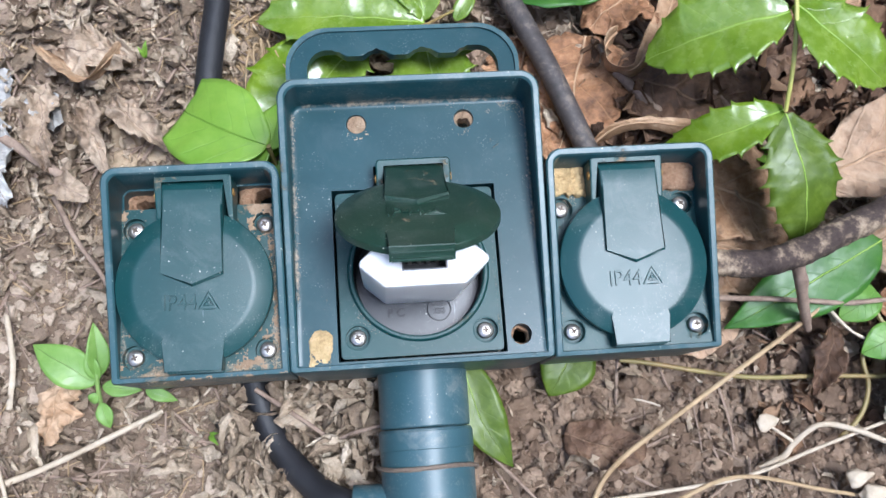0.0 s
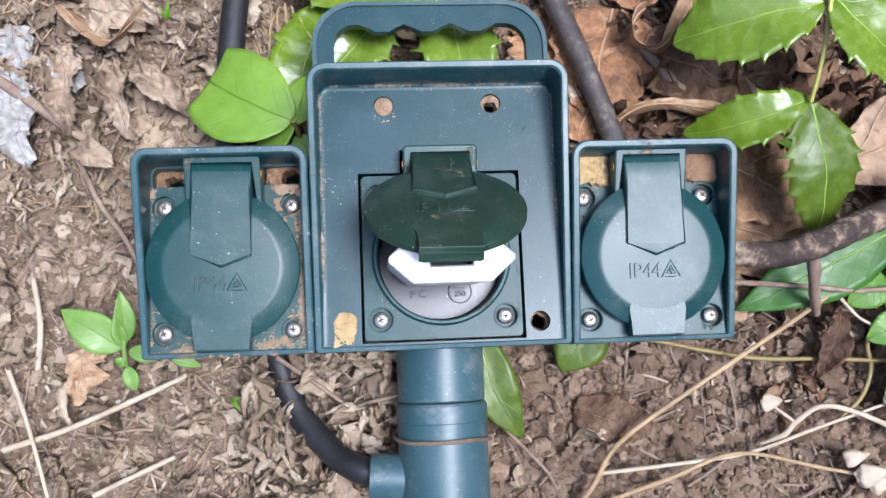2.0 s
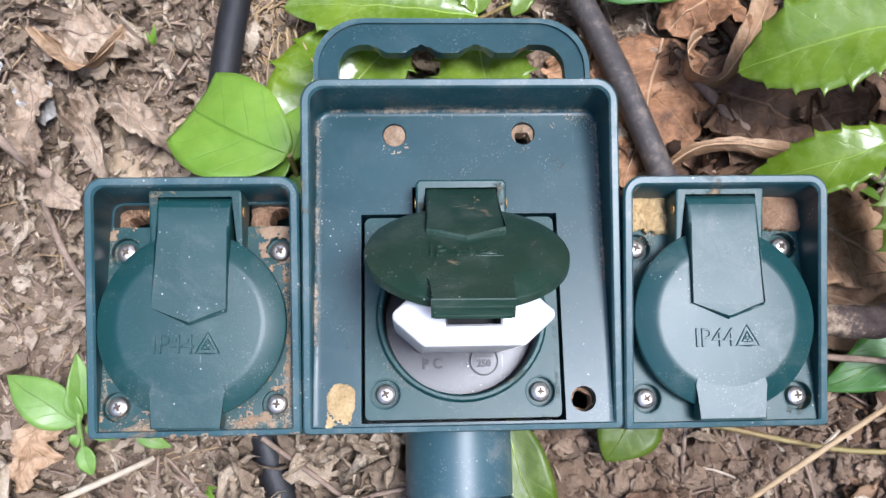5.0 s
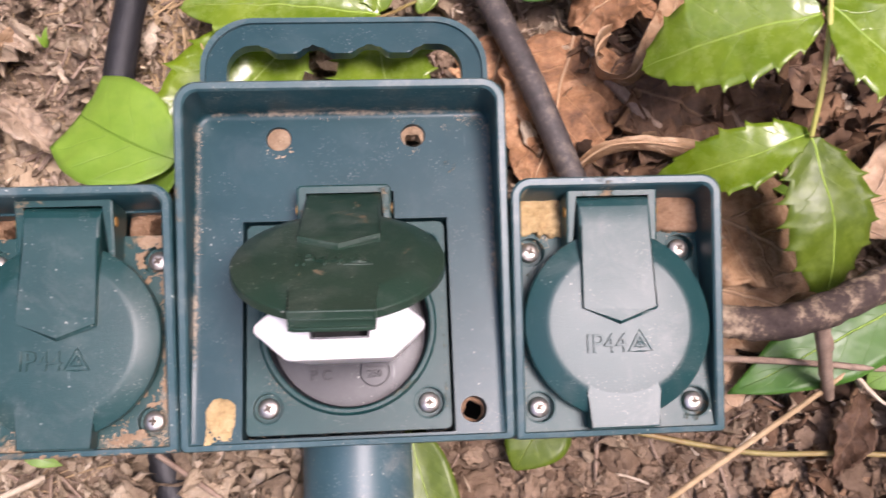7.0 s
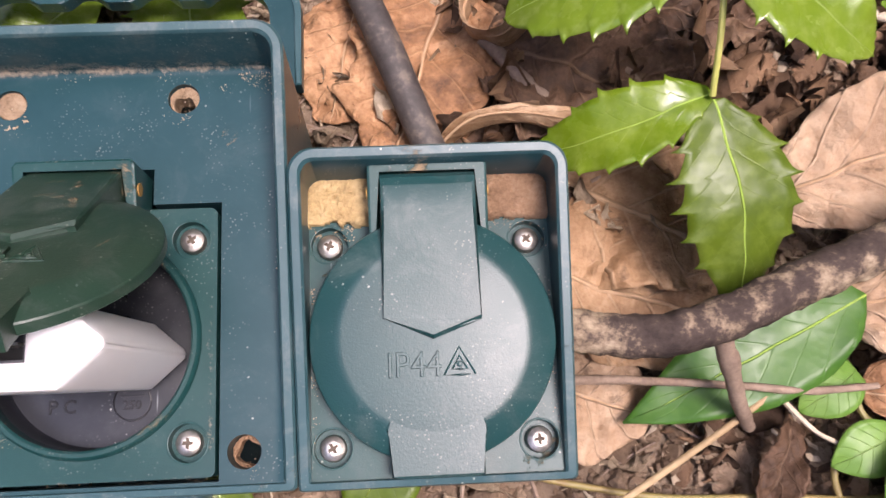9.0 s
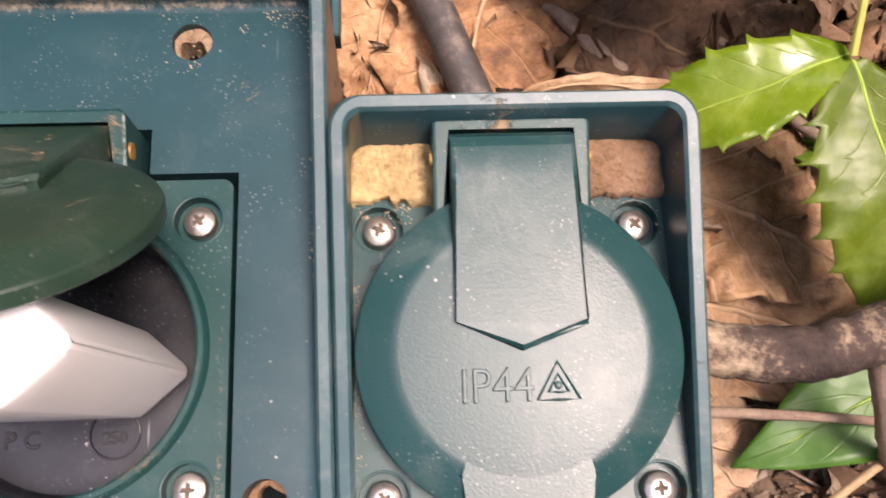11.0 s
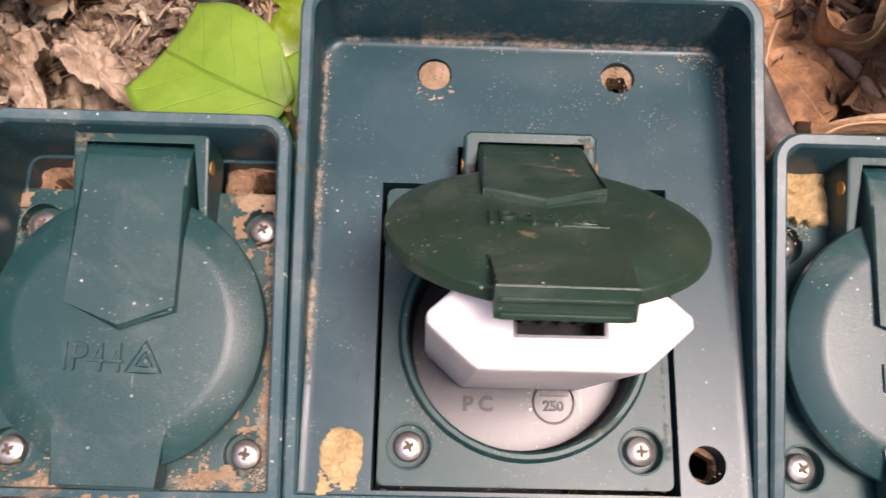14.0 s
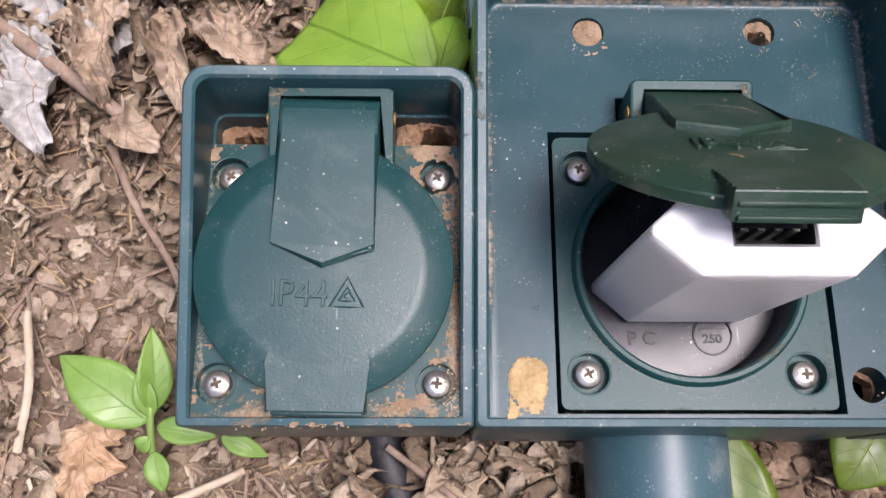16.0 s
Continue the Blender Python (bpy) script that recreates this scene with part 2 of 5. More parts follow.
def green_leaf(name, dark, light, vein, rough, veins=7.0, backs=0.25, sides=0.14):
    """Living leaf: midrib and side veins in the leaf's own coordinates, mottled lamina, a little light through it."""
    m = Mat(name, rough, spec=0.5)
    u, v = m.uv()
    a = m.math("ABSOLUTE", v)
    wave = m.math("FRACT", m.math("ADD", m.math("SUBTRACT", m.math("MULTIPLY", u, veins), m.math("MULTIPLY", a, 1.6)), m.math("MULTIPLY", m.noise(60, 2), 0.25)))
    side = m.span(m.math("ABSOLUTE", m.math("SUBTRACT", wave, 0.5)), 0.045, 0.005)
    rib = m.span(a, 0.03, 0.008)
    net = m.span(m.node("ShaderNodeTexVoronoi", Vector=m.co.outputs["Object"], Scale=420.0).outputs["Distance"], 0.0, 0.7)
    c = m.mix(m.span(m.noise(55, 5, 0.6), 0.3, 0.7), dark, light)
    c = m.mix(m.math("MULTIPLY", m.span(m.noise(260, 3), 0.45, 0.7), 0.25), c, vein)
    c = m.mix(m.math("MULTIPLY", side, sides), c, vein)
    c = m.mix(m.math("MULTIPLY", rib, 0.55), c, vein)
    m.set("Base Color", c)
    m.set("Roughness", m.span(m.noise(140, 4), 0.3, 0.7, rough - 0.08, rough + 0.12))
    m.bump(m.math("ADD", m.math("MULTIPLY", net, 0.10), m.math("SUBTRACT", m.math("MULTIPLY", m.noise(70, 3), 0.28), m.math("ADD", m.math("MULTIPLY", side, sides * 1.6), m.math("MULTIPLY", rib, 0.7)))), 0.0006, 0.8)
    tr = m.t.nodes.new("ShaderNodeBsdfTranslucent")
    m.t.links.new(c, tr.inputs[0])
    mx = m.node("ShaderNodeMixShader", Fac=backs)
    m.t.links.new(m.b.outputs[0], mx.inputs[1])
    m.t.links.new(tr.outputs[0], mx.inputs[2])
    m.t.links.new(mx.outputs[0], m.t.nodes["Material Output"].inputs[0])
    return m.m


def dead_leaf(name, dark, mid, light, rough=0.65):
    m = Mat(name, rough, spec=0.35)
    u, v = m.uv()
    a = m.math("ABSOLUTE", v)
    wave = m.math("FRACT", m.math("ADD", m.math("SUBTRACT", m.math("MULTIPLY", u, 6.0), m.math("MULTIPLY", a, 1.5)), m.math("MULTIPLY", m.noise(50, 2), 0.5)))
    side = m.span(m.math("ABSOLUTE", m.math("SUBTRACT", wave, 0.5)), 0.06, 0.02)
    rib = m.span(a, 0.045, 0.02)
    c = m.ramp(m.math("ADD", m.math("MULTIPLY", m.noise(40, 6, 0.65, 0.5), 0.75), m.math("MULTIPLY", m.noise(350, 4, 0.7), 0.25)), (0.36, dark), (0.5, mid), (0.64, light))
    c = m.mix(m.math("MULTIPLY", m.span(m.noise(120, 6, 0.7), 0.58, 0.7), 0.75), c, (0.06, 0.032, 0.018))
    c = m.mix(m.math("MULTIPLY", m.span(m.cells(520), 0.35, 0.05), 0.35), c, dark)
    c = m.mix(m.math("MULTIPLY", m.math("MAXIMUM", m.math("MULTIPLY", side, 0.45), rib), 0.55), c, light)
    m.set("Base Color", c)
    m.bump(m.math("ADD", m.math("ADD", m.noise(260, 5, 0.7), m.math("MULTIPLY", m.noise(70, 4, 0.6, 0.8), 1.6)), m.math("MULTIPLY", m.math("MAXIMUM", m.math("MULTIPLY", side, 0.5), rib), 0.6)), 0.0013, 0.85)
    return m.m


HOLLY = green_leaf("holly_green", (0.095, 0.185, 0.008), (0.20, 0.300, 0.016), (0.42, 0.52, 0.12), 0.24, 6.0, 0.32, 0.05)
LIME = green_leaf("lime_green", (0.175, 0.335, 0.034), (0.275, 0.450, 0.062), (0.150, 0.305, 0.028), 0.42, 4.0, 0.3, 0.12)
FRESH = green_leaf("fresh_green", (0.14, 0.28, 0.045), (0.24, 0.40, 0.085), (0.36, 0.51, 0.16), 0.42, 6.0, 0.25, 0.06)
DEEP = green_leaf("deep_green", (0.035, 0.12, 0.014), (0.07, 0.19, 0.026), (0.13, 0.26, 0.05), 0.40, 6.0, 0.25, 0.06)
# olive green; on the holly its darkness is shade put into the colour
OLIVE_SHADED = green_leaf("olive_shaded_green", (0.060, 0.105, 0.005), (0.105, 0.160, 0.009), (0.26, 0.34, 0.07), 0.42, 6.0, 0.2, 0.05)
# lit copy of the holly green: brightness of sunlight put into the colour
SUNLIT = green_leaf("sunlit_holly_green", (0.145, 0.255, 0.018), (0.265, 0.385, 0.036), (0.50, 0.60, 0.20), 0.22, 6.0, 0.38, 0.06)
SUNLIT.node_tree.nodes["Principled BSDF"].inputs["Specular IOR Level"].default_value = 0.85
IVY = green_leaf("ivy_green", (0.095, 0.23, 0.028), (0.17, 0.33, 0.055), (0.34, 0.50, 0.14), 0.42, 6.0)
BROWN = dead_leaf("brown_dead_leaf", (0.085, 0.040, 0.020), (0.29, 0.145, 0.068), (0.54, 0.32, 0.175))
# dark brown leaves; also dark enough to paint shade in two hollows
DARK_AND_SHADED = dead_leaf("dark_shaded_dead_leaf", (0.035, 0.019, 0.011), (0.11, 0.06, 0.034), (0.22, 0.14, 0.085))
TAN = dead_leaf("tan_dead_leaf", (0.21, 0.11, 0.05), (0.38, 0.235, 0.13), (0.54, 0.385, 0.25))
PAPER = dead_leaf("papery_dead_leaf", (0.28, 0.170, 0.098), (0.38, 0.252, 0.158), (0.47, 0.345, 0.235))
GREY = dead_leaf("grey_dead_leaf", (0.17, 0.115, 0.075), (0.33, 0.245, 0.170), (0.50, 0.395, 0.290), 0.8)

# ---------------------------------------------------------------- building helpers (millimetres)


def finish(name, bm, mat, smooth=True, angle=35.0, scale=0.001):
    """A bmesh in millimetres becomes a mesh in metres."""
    bmesh.ops.recalc_face_normals(bm, faces=bm.faces)
    for v in bm.verts:
        v.co *= scale
    me = bpy.data.meshes.new(name)
    bm.to_mesh(me)
    bm.free()
    me.materials.append(mat)
    if smooth:
        me.shade_smooth()
        me.set_sharp_from_angle(angle=radians(angle))
    return me


def part(name, bm, mat, parent=None, label="", smooth=True, angle=35.0):
    ob = new(name, finish(name, bm, mat, smooth, angle))
    ob.parent = parent
    return tagged(ob, label)


def thing(name, label, category, place=(0, 0, 0), group="", kind=""):
    ob = new(name)
    ob.empty_display_size = 0.01
    ob.location = place
    return tagged(ob, label, category, group, kind)


def rounded(x0, x1, y0, y1, r, n=9):
    """Loop of a rectangle with the four corner radii r = (bottom left, bottom right, top right, top left)."""
    pts = []
    for (cx, cy, a), q in zip(((x0, y0, 180), (x1, y0, 270), (x1, y1, 0), (x0, y1, 90)), r):
        mx, my = cx + (q if cx == x0 else -q), cy + (q if cy == y0 else -q)
        for k in range(n + 1):
            th = radians(a + 90 * k / n)
            pts.append((mx + q * math.cos(th), my + q * math.sin(th)))
    return pts


def circle(cx, cy, r, n=32, a0=0.0):
    return [(cx + r * math.cos(a0 + 2 * math.pi * k / n), cy + r * math.sin(a0 + 2 * math.pi * k / n)) for k in range(n)]


def prism(bm, loop, z0, z1, bevel=0.0, seg=2, tops=True):
    """Solid between z0 and z1 over a loop of points; its upper (and lower) edges rounded."""
    low = [bm.verts.new((x, y, z0)) for x, y in loop]
    high = [bm.verts.new((x, y, z1)) for x, y in loop]
    n = len(loop)
    bm.faces.new(low[::-1])
    top = bm.faces.new(high)
    for k in range(n):
        bm.faces.new((low[k], low[(k + 1) % n], high[(k + 1) % n], high[k]))
    if bevel:
        bmesh.ops.bevel(bm, geom=list(top.edges), offset=bevel, segments=seg, affect="EDGES", profile=0.5)


def block(bm, x0, x1, y0, y1, z0, z1, bevel=0.0):
    made = bmesh.ops.create_cube(bm, size=1)["verts"]
    for v in made:
        v.co = Vector(((x0 + x1) / 2 + v.co.x * (x1 - x0), (y0 + y1) / 2 + v.co.y * (y1 - y0), (z0 + z1) / 2 + v.co.z * (z1 - z0)))
    if bevel:
        edges = {e for v in made for e in v.link_edges}
        bmesh.ops.bevel(bm, geom=list(edges), offset=bevel, segments=2, affect="EDGES", profile=0.5)


def rings(bm, profile, cx=0.0, cy=0.0, n=48, close_top=True, close_bottom=False):
    """Turned form about a vertical axis from (radius, height) pairs, from the bottom up."""
    loops = [[bm.verts.new((x, y, z)) for x, y in circle(cx, cy, r, n)] for r, z in profile]
    for a, b in zip(loops, loops[1:]):
        for k in range(n):
            bm.faces.new((a[k], a[(k + 1) % n], b[(k + 1) % n], b[k]))
    if close_top:
        bm.faces.new(loops[-1])
    if close_bottom:
        bm.faces.new(loops[0][::-1])


def sheet(bm, outer, holes, z, depth):
    """Flat panel with holes: its upper face at z, the hole walls reaching down by depth."""
    edges, rims = [], []
    for loop in (outer, *holes):
        vs = [bm.verts.new((x, y, z)) for x, y in loop]
        edges += [bm.edges.new((vs[k], vs[(k + 1) % len(vs)])) for k in range(len(vs))]
        rims.append(vs)
    bmesh.ops.triangle_fill(bm, use_beauty=True, use_dissolve=False, edges=edges)
    for vs in rims[1:]:
        low = [bm.verts.new((v.co.x, v.co.y, z - depth)) for v in vs]
        for k in range(len(vs)):
            j = (k + 1) % len(vs)
            bm.faces.new((vs[k], vs[j], low[j], low[k]))


def smooth_path(points, per=8):
    """Catmull-Rom points through the given ones."""
    p = [Vector(q) for q in points]
    p = [2 * p[0] - p[1], *p, 2 * p[-1] - p[-2]]
    out = []
    for k in range(1, len(p) - 2):
        for s in range(per):
            t = s / per
            a, b, c, d = p[k - 1], p[k], p[k + 1], p[k + 2]
            out.append(0.5 * (2 * b + (c - a) * t + (2 * a - 5 * b + 4 * c - d) * t * t + (3 * b - a - 3 * c + d) * t ** 3))
    out.append(p[-2])
    return out


def tube(bm, points, radius, n=10, per=8, rough=0.0, taper=1.0, scale=0.05, flat=1.0):
    """Round stalk, cable or branch along a smooth way; rough makes it knobbly, taper thins it to its end."""
    way = smooth_path(points, per)
    loops = []
    side = None
    for k, q in enumerate(way):
        d = (way[min(k + 1, len(way) - 1)] - way[max(k - 1, 0)]).normalized()
        side = (side - d * side.dot(d)).normalized() if side else d.orthogonal().normalized()
        other = d.cross(side)
        r = radius * (1 + (taper - 1) * k / (len(way) - 1))
        ring = []
        for j in range(n):
            a = 2 * math.pi * j / n
            w = q + side * math.cos(a) * r + other * math.sin(a) * r * flat
            if rough:
                w += (w - q) * rough * noise.noise(w * scale * 6) + (w - q) * rough * 0.6 * noise.noise(w * scale * 20)
            ring.append(bm.verts.new(w))
        loops.append(ring)
    for a, b in zip(loops, loops[1:]):
        for j in range(n):
            bm.faces.new((a[j], a[(j + 1) % n], b[(j + 1) % n], b[j]))
    bm.faces.new(loops[0][::-1])
    bm.faces.new(loops[-1])


def give_back(bm, rows, shift, uvs):
    """Closes a grid of vertices into a thin solid: both faces, the rim, and the leaf's own coordinates."""
    back = []
    for row in rows:
        line = []
        for v in row:
            w = bm.verts.new(v.co + shift)
            uvs[w] = uvs[v]
            line.append(w)
        back.append(line)
    n, m = len(rows), len(rows[0])
    for i in range(n - 1):
        for j in range(m - 1):
            bm.faces.new((rows[i][j], rows[i][j + 1], rows[i + 1][j + 1], rows[i + 1][j]))
            bm.faces.new((back[i][j], back[i + 1][j], back[i + 1][j + 1], back[i][j + 1]))
    rim = [(i, 0) for i in range(n)] + [(n - 1, j) for j in range(1, m)] + [(i, m - 1) for i in range(n - 2, -1, -1)] + [(0, j) for j in range(m - 2, 0, -1)]
    for (i, j), (k, l) in zip(rim, rim[1:] + rim[:1]):
        bm.faces.new((rows[i][j], rows[k][l], back[k][l], back[i][j]))
    uv = bm.loops.layers.uv.verify()
    for f in bm.faces:
        for lp in f.loops:
            lp[uv].uv = uvs[lp.vert]


def leaf_grid(bm, base, tip, width, outline, up=(0, 0, 1), arch=0.0, fold=0.0, wave=0.0, roll=0.0, nu=22, nv=10, seed=0.0, thick=0.35, sweep=0.0, twist=0.0, crisp=0.1, curl=1.0, crease=0.0):
    """A leaf from base to tip. outline(u, side) gives its half width from 0 to 1. arch lifts its middle, fold lifts its
    edges from the midrib, roll curls it over its length (radians), wave crumples it, sweep bends it sideways."""
    base, tip = Vector(base), Vector(tip)
    ax = tip - base
    length = ax.length
    ax.normalize()
    side = ax.cross(Vector(up)).normalized()
    nor = side.cross(ax)
    if twist:
        rot = Matrix.Rotation(twist, 3, ax)
        side, nor = rot @ side, rot @ nor
    uvs, top = {}, []
    for i in range(nu + 1):
        u = i / nu
        row = []
        for j in range(-nv // 2, nv // 2 + 1):
            v = j / (nv / 2)
            w = width / 2 * outline(u, v)
            if roll:
                steps = [roll * (u * (k + 0.5) / 24) ** curl for k in range(24)]
                along, lift = length * u / 24 * sum(math.cos(a) for a in steps), length * u / 24 * sum(math.sin(a) for a in steps)
            else:
                along, lift = length * u, 0.0
            p = base + ax * along + nor * (lift + arch * 4 * u * (1 - u) + fold * width / 2 * abs(v) * outline(u, v)) + side * (v * w + sweep * u * (1 - u) * 4)
            if wave:
                q = p * 0.06 + Vector((seed, seed * 1.7, 0))
                p = p + nor * wave * (noise.noise(q) + 0.5 * noise.noise(q * 2.7) + crisp * noise.noise(q * 6.5)) * (0.35 + abs(v)) + side * wave * 0.4 * noise.noise(q * 1.9 + Vector((9, 0, 0)))
            if crease:
                q = p * 0.085 + Vector((seed * 2.1, seed, 4))
                p = p + nor * crease * (0.5 - abs(noise.noise(q)) * 2.0 + 0.5 * (0.5 - abs(noise.noise(q * 2.3)) * 2.0))
            vert = bm.verts.new(p)
            uvs[vert] = (u, v)
            row.append(vert)
        top.append(row)
    give_back(bm, top, nor * -thick, uvs)
    return [tuple(row[nv // 2].co) for row in top[::2]]


def oval(u, v):
    return max(0.02, math.sin(math.pi * min(1, u ** 0.85)) ** 0.8)


def long_oval(u, v):
    return max(0.02, math.sin(math.pi * u ** 0.75) ** 0.9)


def heart(u, v):
    return max(0.03, (math.sin(math.pi * min(1.0, 0.12 + 0.88 * u)) ** 0.75))


def spiny(teeth, seed=0.0):
    def w(u, v):
        base = math.sin(math.pi * min(1, 0.03 + 0.97 * u ** 0.9)) ** 0.72 if u < 0.985 else 0.02
        f = (u * teeth + (0.37 if v > 0 else 0.0) + seed) % 1.0
        tooth = 0.22 * f + 0.78 * f ** 9
        return max(0.015, base * (0.87 + 0.34 * tooth * (1 if 0.06 < u < 0.95 else 0)))
    return w


def ragged(seed, deep=0.35):
    def w(u, v):
        base = math.sin(math.pi * min(1, 0.04 + 0.94 * u ** 0.8)) ** 0.6
        n = noise.noise(Vector((u * 5.0, seed, 1.0 if v > 0 else -1.0))) + 0.6 * noise.noise(Vector((u * 14.0, seed + 5, 1.0 if v > 0 else -1.0)))
        return max(0.03, base * (1 + deep * n))
    return w


# ---------------------------------------------------------------- the ground


def ground_height(x, y):
    """Height of the soil in millimetres: gentle swells, clods, and a shallow bed under the post."""
    a = 5.0 * noise.noise(Vector((x * 0.012, y * 0.012, 3.0))) + 2.6 * noise.noise(Vector((x * 0.045, y * 0.045, 7.0)))
    a += 1.3 * noise.noise(Vector((x * 0.13, y * 0.13, 11.0))) + 0.7 * noise.noise(Vector((x * 0.33, y * 0.33, 15.0)))
    far = max(0.0, math.hypot(x, y) - 350) * 0.004
    a *= 1 + far
    bed = math.exp(-((x - 0.5) / 26) ** 2) * (1 if y < 0 else 0.3)
    return a - 3.0 - 4.0 * bed


def ground():
    fine = list(np.arange(-270, 331, 2.5))
    xs = [-60000, -12000, -3000, -1200, -600, -400, -320, *fine, 380, 460, 660, 1300, 3000, 12000, 60000]
    fine = list(np.arange(-200, 251, 2.5))
    ys = [-60000, -12000, -3000, -1200, -600, -380, -260, *fine, 300, 380, 600, 1200, 3000, 12000, 60000]
    verts = [(x * 0.001, y * 0.001, 0.001 * ground_height(float(x), float(y))) for y in ys for x in xs]
    n = len(xs)
    faces = [(j * n + i, j * n + i + 1, (j + 1) * n + i + 1, (j + 1) * n + i) for j in range(len(ys) - 1) for i in range(n - 1)]
    me = bpy.data.meshes.new("ground")
    me.from_pydata(verts, [], faces)
    me.materials.append(SOIL)
    me.shade_smooth()
    return tagged(new("ground", me), "dry brown garden soil strewn with litter", "ground", kind="structure")


ground()


def hedge():
    """Plain dark ring, unseen, added to cut low skylight; lower where the open sky stands."""
    bm = bmesh.new()
    n, loops = 96, []
    for h in (0.0, 0.35, 0.7, 1.0):
        ring = []
        for k in range(n):
            a = 2 * math.pi * k / n
            gap = math.exp(-((math.degrees(a) - 225) / 75) ** 2)
            tall = 3500 * (1 - 0.6 * gap) * (1 + 0.16 * noise.noise(Vector((math.cos(a) * 3, math.sin(a) * 3, 0))))
            r = 1700 + 160 * noise.noise(Vector((math.cos(a) * 4, math.sin(a) * 4, h * 4))) + 150 * h
            ring.append(bm.verts.new((r * math.cos(a), r * math.sin(a), tall * h - 40)))
        loops.append(ring)
    for a, b in zip(loops, loops[1:]):
        for k in range(n):
            bm.faces.new((a[k], a[(k + 1) % n], b[(k + 1) % n], b[k]))
    return tagged(new("backdrop", finish("backdrop", bm, SKY_BLOCK, True, 180)), "unseen dark green ring added to block low skylight", "hedge", kind="structure")


# added light blocker out of view, so hollows and reflections turn darker
hedge()

# ---------------------------------------------------------------- the socket post
FLOOR = 55.0
post = thing("garden_socket_post", "dark green plastic garden socket post lying on soil", "power outlet")


def housing(x0, x1, y0, y1, top, low, floor_holes, radii, wall=2.3, drop=0.0, depth=2.5, foot=1.3):
    """A hooded tray: the rim falls from top at its upper wall to the floor's level at its lower one."""
    bm = bmesh.new()
    r_in = [max(0.4, r - wall * 0.8) for r in radii]
    outer = rounded(x0, x1, y0, y1, radii)
    inner = rounded(x0 + wall, x1 - wall, y0 + wall * 0.7, y1 - wall, r_in)
    flare = rounded(x0 + 1.0, x1 - 1.0, y0 + 0.6, y1 - 1.0, radii)

    def rim(y):
        s = (y - y0) / (y1 - y0)
        return FLOOR + 0.8 + (top - FLOOR - 0.8) * max(0.0, min(1.0, s)) ** 0.9

    def ring(loop, z):
        return [bm.verts.new((x, y, z(y))) for x, y in loop]

    inset = 0.45
    mid_o = rounded(x0 + inset, x1 - inset, y0 + inset * 0.5, y1 - inset, radii)
    mid_i = rounded(x0 + wall - inset, x1 - wall + inset, y0 + wall * 0.7 - inset * 0.5, y1 - wall + inset, r_in)
    loops = [ring(flare, lambda y: low), ring(outer, lambda y: rim(y) - 0.6), ring(mid_o, lambda y: rim(y)), ring(mid_i, lambda y: rim(y)),
             ring(inner, lambda y: rim(y) - 0.6)]
    # a rounded foot between the walls and the floor
    base = inner
    for turn in (0, 30, 60, 90, 120) if foot else (90,):
        d = foot * (1 - math.cos(radians(turn)))
        up = foot * (1 - math.sin(radians(min(turn, 90))))
        base = rounded(x0 + wall + d, x1 - wall - d, y0 + wall * 0.7 + d * 0.05, y1 - wall - d, [max(0.3, r - d) for r in r_in])
        loops.append(ring(base, lambda y: FLOOR - drop if turn >= 90 else min(rim(y) - 0.62, FLOOR - drop + up)))
    for n, (a, b) in enumerate(zip(loops, loops[1:])):
        for k in range(len(a)):
            j = (k + 1) % len(a)
            bm.faces.new((a[k], a[j], b[j], b[k])).material_index = 1 if n in (1, 2, 3) else 0
    bm.faces.new(loops[0][::-1])
    sheet(bm, base, floor_holes, FLOOR - drop, depth)
    bmesh.ops.remove_doubles(bm, verts=bm.verts, dist=0.0005)
    return bm


def insert_opening(cx, cy, gap):
    """Outline of the socket insert with its hinge lug, widened by gap."""
    g, w, lug = gap, 24.2, 11.2
    return [(cx - w - g, cy - 25.3 - g), (cx + w + g, cy - 25.3 - g), (cx + w + g, cy + 25.3 + g), (cx + lug + g, cy + 25.3 + g),
            (cx + lug + g, cy + 32.4 + g), (cx - lug - g, cy + 32.4 + g), (cx - lug - g, cy + 25.3 + g), (cx - w - g, cy + 25.3 + g)]


CENTRE, LEFT, RIGHT = (0.0, 0.0), (-64.4, -1.8), (64.3, -2.2)
part("centre_housing", housing(-38.9, 38.9, -28.3, 56.2, 71.6, 9.0, [insert_opening(0, 0, 0.7), circle(-16.3, 47.2, 3.1), circle(17.2, 47.5, 3.1), circle(29.4, -21.0, 3.1)], (1.2, 1.2, 5.5, 5.5), depth=9.0, drop=-0.7), HOUSING, post).data.materials.append(RIM)
part("side_housing", housing(-89.6, -39.15, -28.2, 32.2, 69.8, 22.0, [rounded(-88.0 + 1.2, -40.2 - 1.4, -26.3, 29.3, (0.5, 0.5, 2, 2))], (1.0, 0.6, 4.5, 4.5), depth=14.0, foot=0.0, drop=0.5), HOUSING, post).data.materials.append(RIM)
part("side_housing", housing(39.15, 89.8, -28.6, 31.6, 69.9, 22.0, [rounded(40.2 + 1.4, 88.0 - 1.0, -26.7, 28.7, (0.5, 0.5, 2, 2))], (0.6, 1.0, 4.5, 4.5), depth=14.0, foot=0.0, drop=0.5), HOUSING, post).data.materials.append(RIM)

# carrying handle with finger grips
bm = bmesh.new()
out = [(-38.8, 55.5), (-38.8, 66.0)] + [(-24.8 - 14.0 * math.cos(radians(a)), 72.6 + 14.0 * math.sin(radians(a))) for a in range(0, 91, 5)]
out += [(-x, y) for x, y in out[::-1]]


